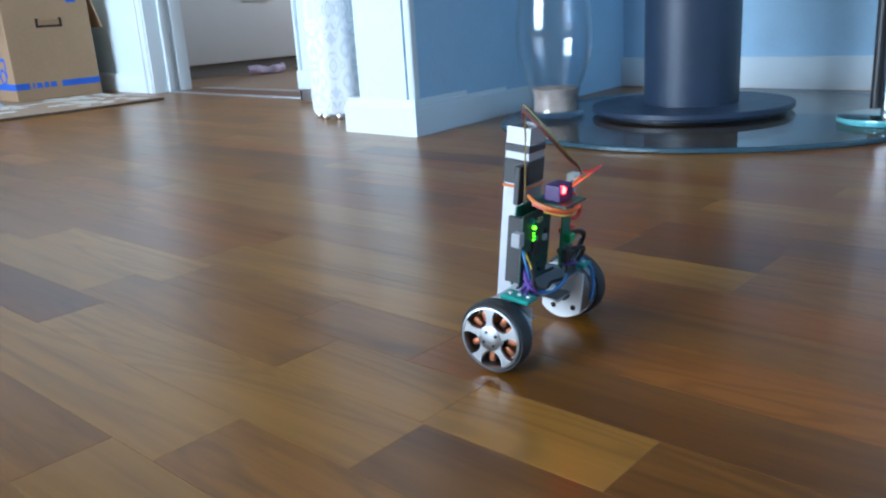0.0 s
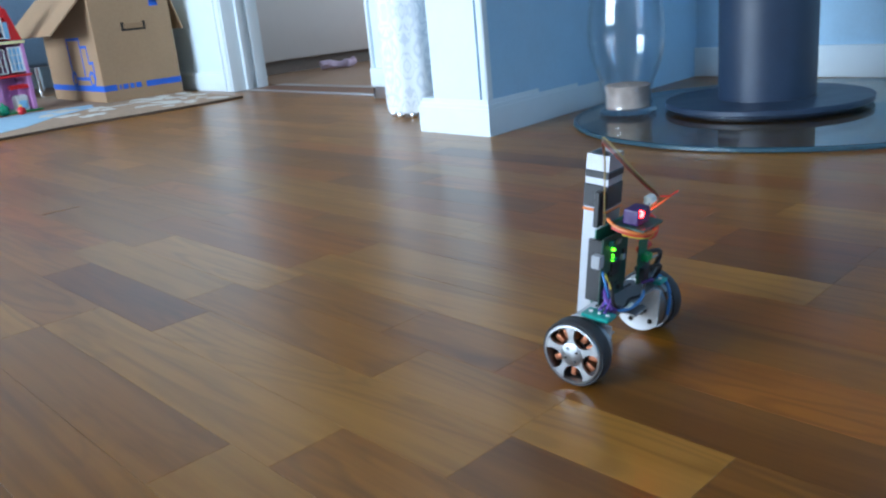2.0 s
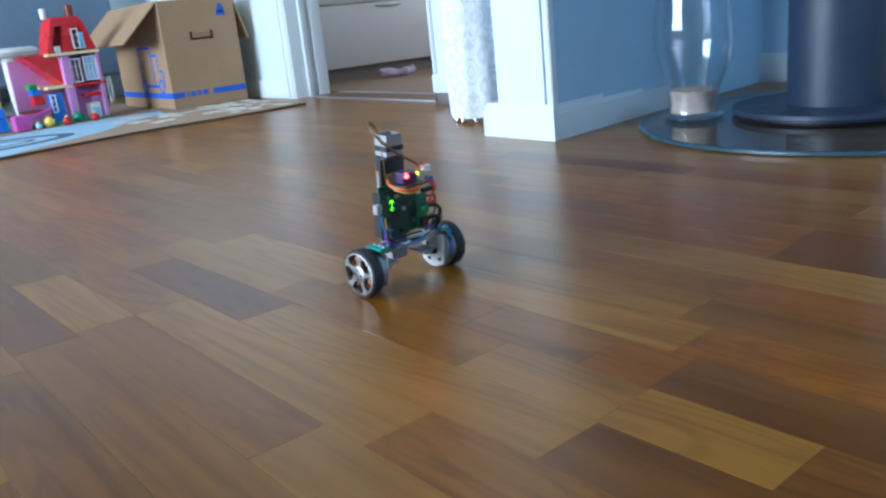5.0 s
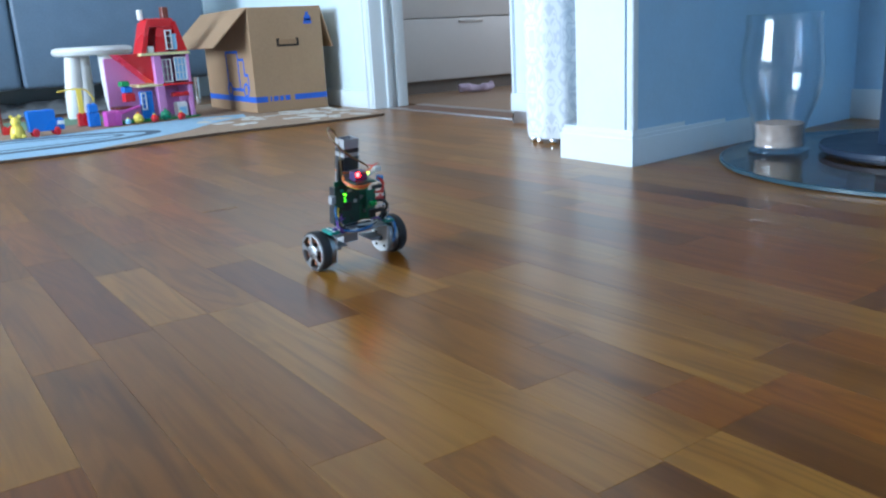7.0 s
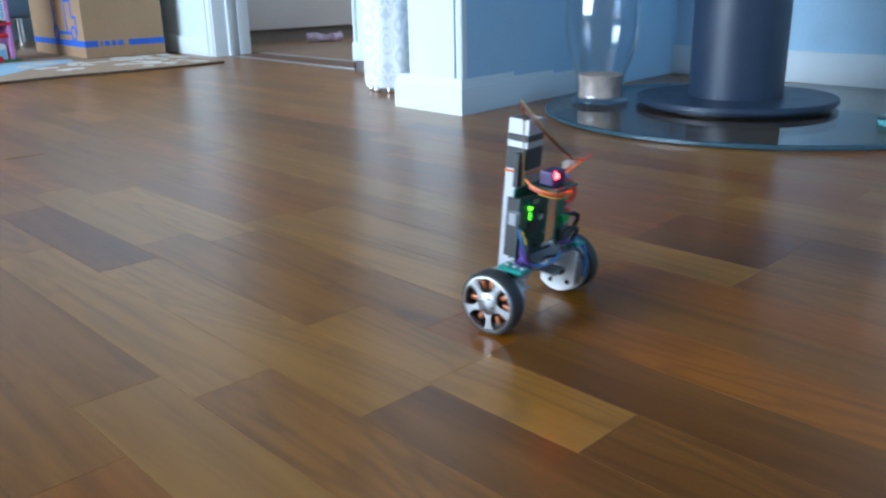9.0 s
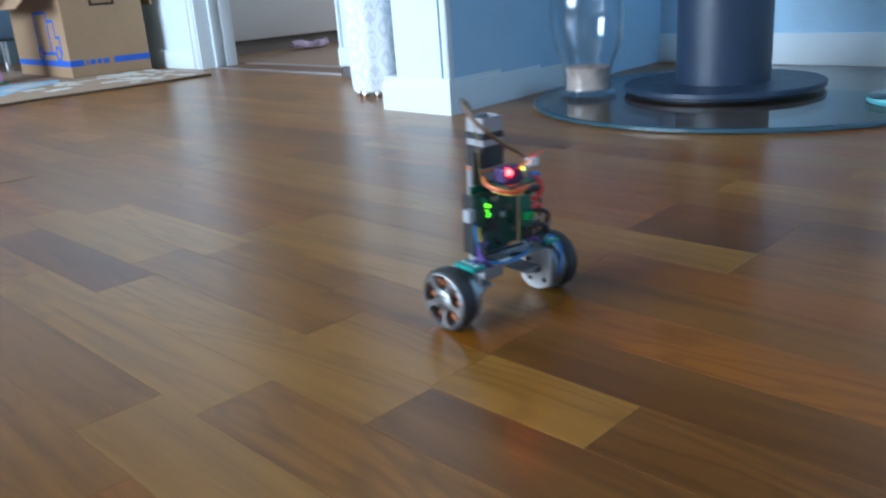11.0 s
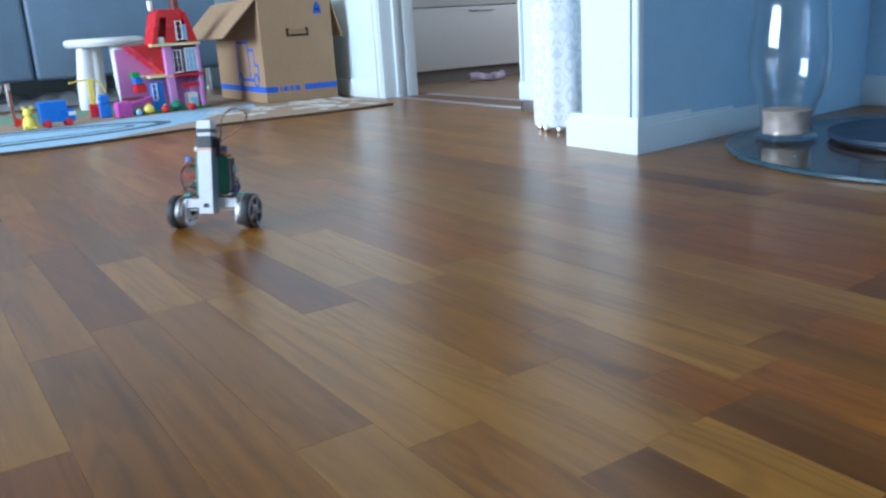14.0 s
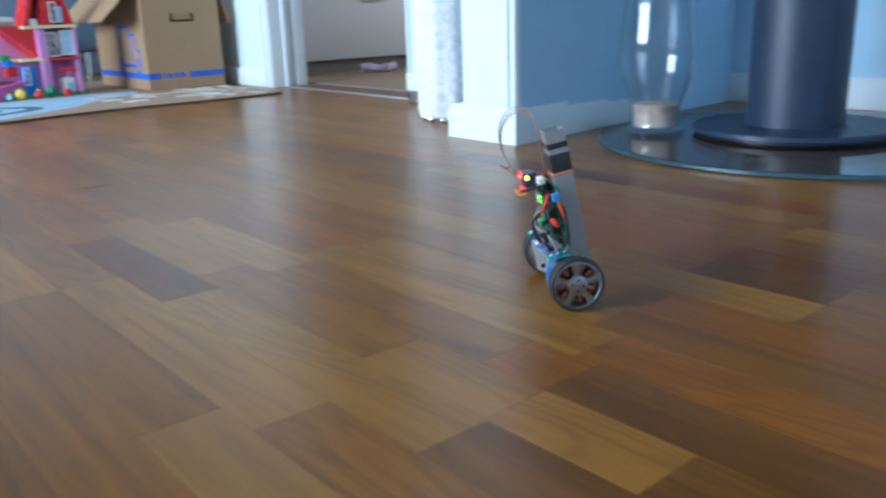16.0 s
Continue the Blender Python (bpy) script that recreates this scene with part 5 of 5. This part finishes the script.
# ---- what moves ----
RIDE = [  # seconds, x, y, heading, lean
    (0, -0.0745, 0.5762, -80.7, -6.5), (1, -0.0735, 0.5752, -80.4, -6.3), (2, -0.0745, 0.5758, -80.7, -6.6), (2.5, -0.0743, 0.5757, -80.5, -6.8),
    (3, -0.0745, 0.5759, -80.3, -6.4), (3.5, -0.0912, 0.5708, -80.0, -5.0), (4, -0.1545, 0.5653, -78.5, -3.7), (4.5, -0.2818, 0.5500, -82.6, -5.8),
    (5, -0.4446, 0.5317, -83.5, -5.4), (5.5, -0.6070, 0.5150, -82.5, -5.0), (6, -0.7250, 0.4990, -80.0, -6.5), (6.5, -0.7700, 0.4950, -80.2, -8.0),
    (7, -0.7000, 0.5010, -80.5, -8.2), (7.5, -0.5631, 0.5190, -81.6, -7.9), (7.7, -0.4903, 0.5257, -81.5, -7.6), (8, -0.3964, 0.5393, -81.3, -5.7),
    (8.5, -0.2482, 0.5652, -81.5, -5.7), (9, -0.0960, 0.5840, -79.9, -4.8), (9.5, -0.0200, 0.5870, -82.0, -5.0), (10.2, -0.0100, 0.5870, -83.0, -6.0),
    (10.8, -0.0600, 0.5750, -88.0, -5.0), (11.2, -0.1850, 0.5650, -96.0, -1.0), (11.5, -0.3090, 0.5805, -103.2, 2.0), (11.8, -0.4350, 0.6700, -122.0, 1.0),
    (12, -0.5090, 0.7430, -137.3, -5.0), (12.2, -0.6055, 0.8190, -132.0, -6.0), (12.5, -0.7192, 0.8838, -100.5, -4.1), (13, -0.9643, 0.8276, -52.0, -9.4),
    (13.2, -1.0301, 0.7561, -33.0, -8.5), (13.5, -1.0732, 0.6217, -2.1, -10.6), (13.8, -1.0292, 0.4778, 22.9, -11.3), (14, -0.9875, 0.3866, 46.6, -11.5),
    (14.5, -0.7860, 0.2738, 76.3, -7.0), (14.8, -0.6342, 0.2790, 104.0, -9.3), (15, -0.5337, 0.2983, 112.3, -9.0), (15.2, -0.4400, 0.3360, 119.0, -12.2),
    (15.5, -0.3285, 0.4260, 141.0, -9.5), (15.8, -0.2560, 0.5850, 152.0, -11.7), (16, -0.2186, 0.6750, 147.6, -12.0),
]


def ride_at(t):
    """The robot's place, heading and lean at a time, smoothly between the rows."""
    i = max(1, min(len(RIDE) - 1, next((n for n, r in enumerate(RIDE) if r[0] > t), len(RIDE) - 1)))

    def slope(n, c):
        a, b = RIDE[max(0, n - 1)], RIDE[min(len(RIDE) - 1, n + 1)]
        if n in (0, len(RIDE) - 1):
            return (b[c] - a[c]) / (b[0] - a[0])
        m = RIDE[n]
        s0, s1 = (m[c] - a[c]) / (m[0] - a[0]), (b[c] - m[c]) / (b[0] - m[0])
        h0, h1 = m[0] - a[0], b[0] - m[0]
        return (s0 * h1 + s1 * h0) / (h0 + h1)

    p, q = RIDE[i - 1], RIDE[i]
    h = q[0] - p[0]
    s = min(1.0, max(0.0, (t - p[0]) / h))
    out = []
    for c in range(1, 5):
        out.append((2 * s**3 - 3 * s**2 + 1) * p[c] + (s**3 - 2 * s**2 + s) * h * slope(i - 1, c) + (3 * s**2 - 2 * s**3) * q[c] + (s**3 - s**2) * h * slope(i, c))
    return out


def motions():
    body, right, left = [], [], []
    spin = {1: 0.0, -1: 0.0}
    last = {}
    for n in range(161):
        t = n / 10
        x, y, head, lean = ride_at(t)
        body.append((t, pose(x, y, WR, lean, 0, head)))
        a = radians(head)
        for s, rows in ((1, right), (-1, left)):
            px, py = x + s * TRACK / 2 * math.cos(a), y + s * TRACK / 2 * math.sin(a)
            if s in last:
                step = (px - last[s][0]) * -math.sin(a) + (py - last[s][1]) * math.cos(a)
                spin[s] += max(-80.0, min(80.0, -math.degrees(step / WR)))
            last[s] = (px, py)
            rows.append((t, pose(s * TRACK / 2, 0, 0, spin[s] - lean, 0, 0)))
    walk(robot, body)
    walk(wheel_r, right)
    walk(wheel_l, left)


motions()
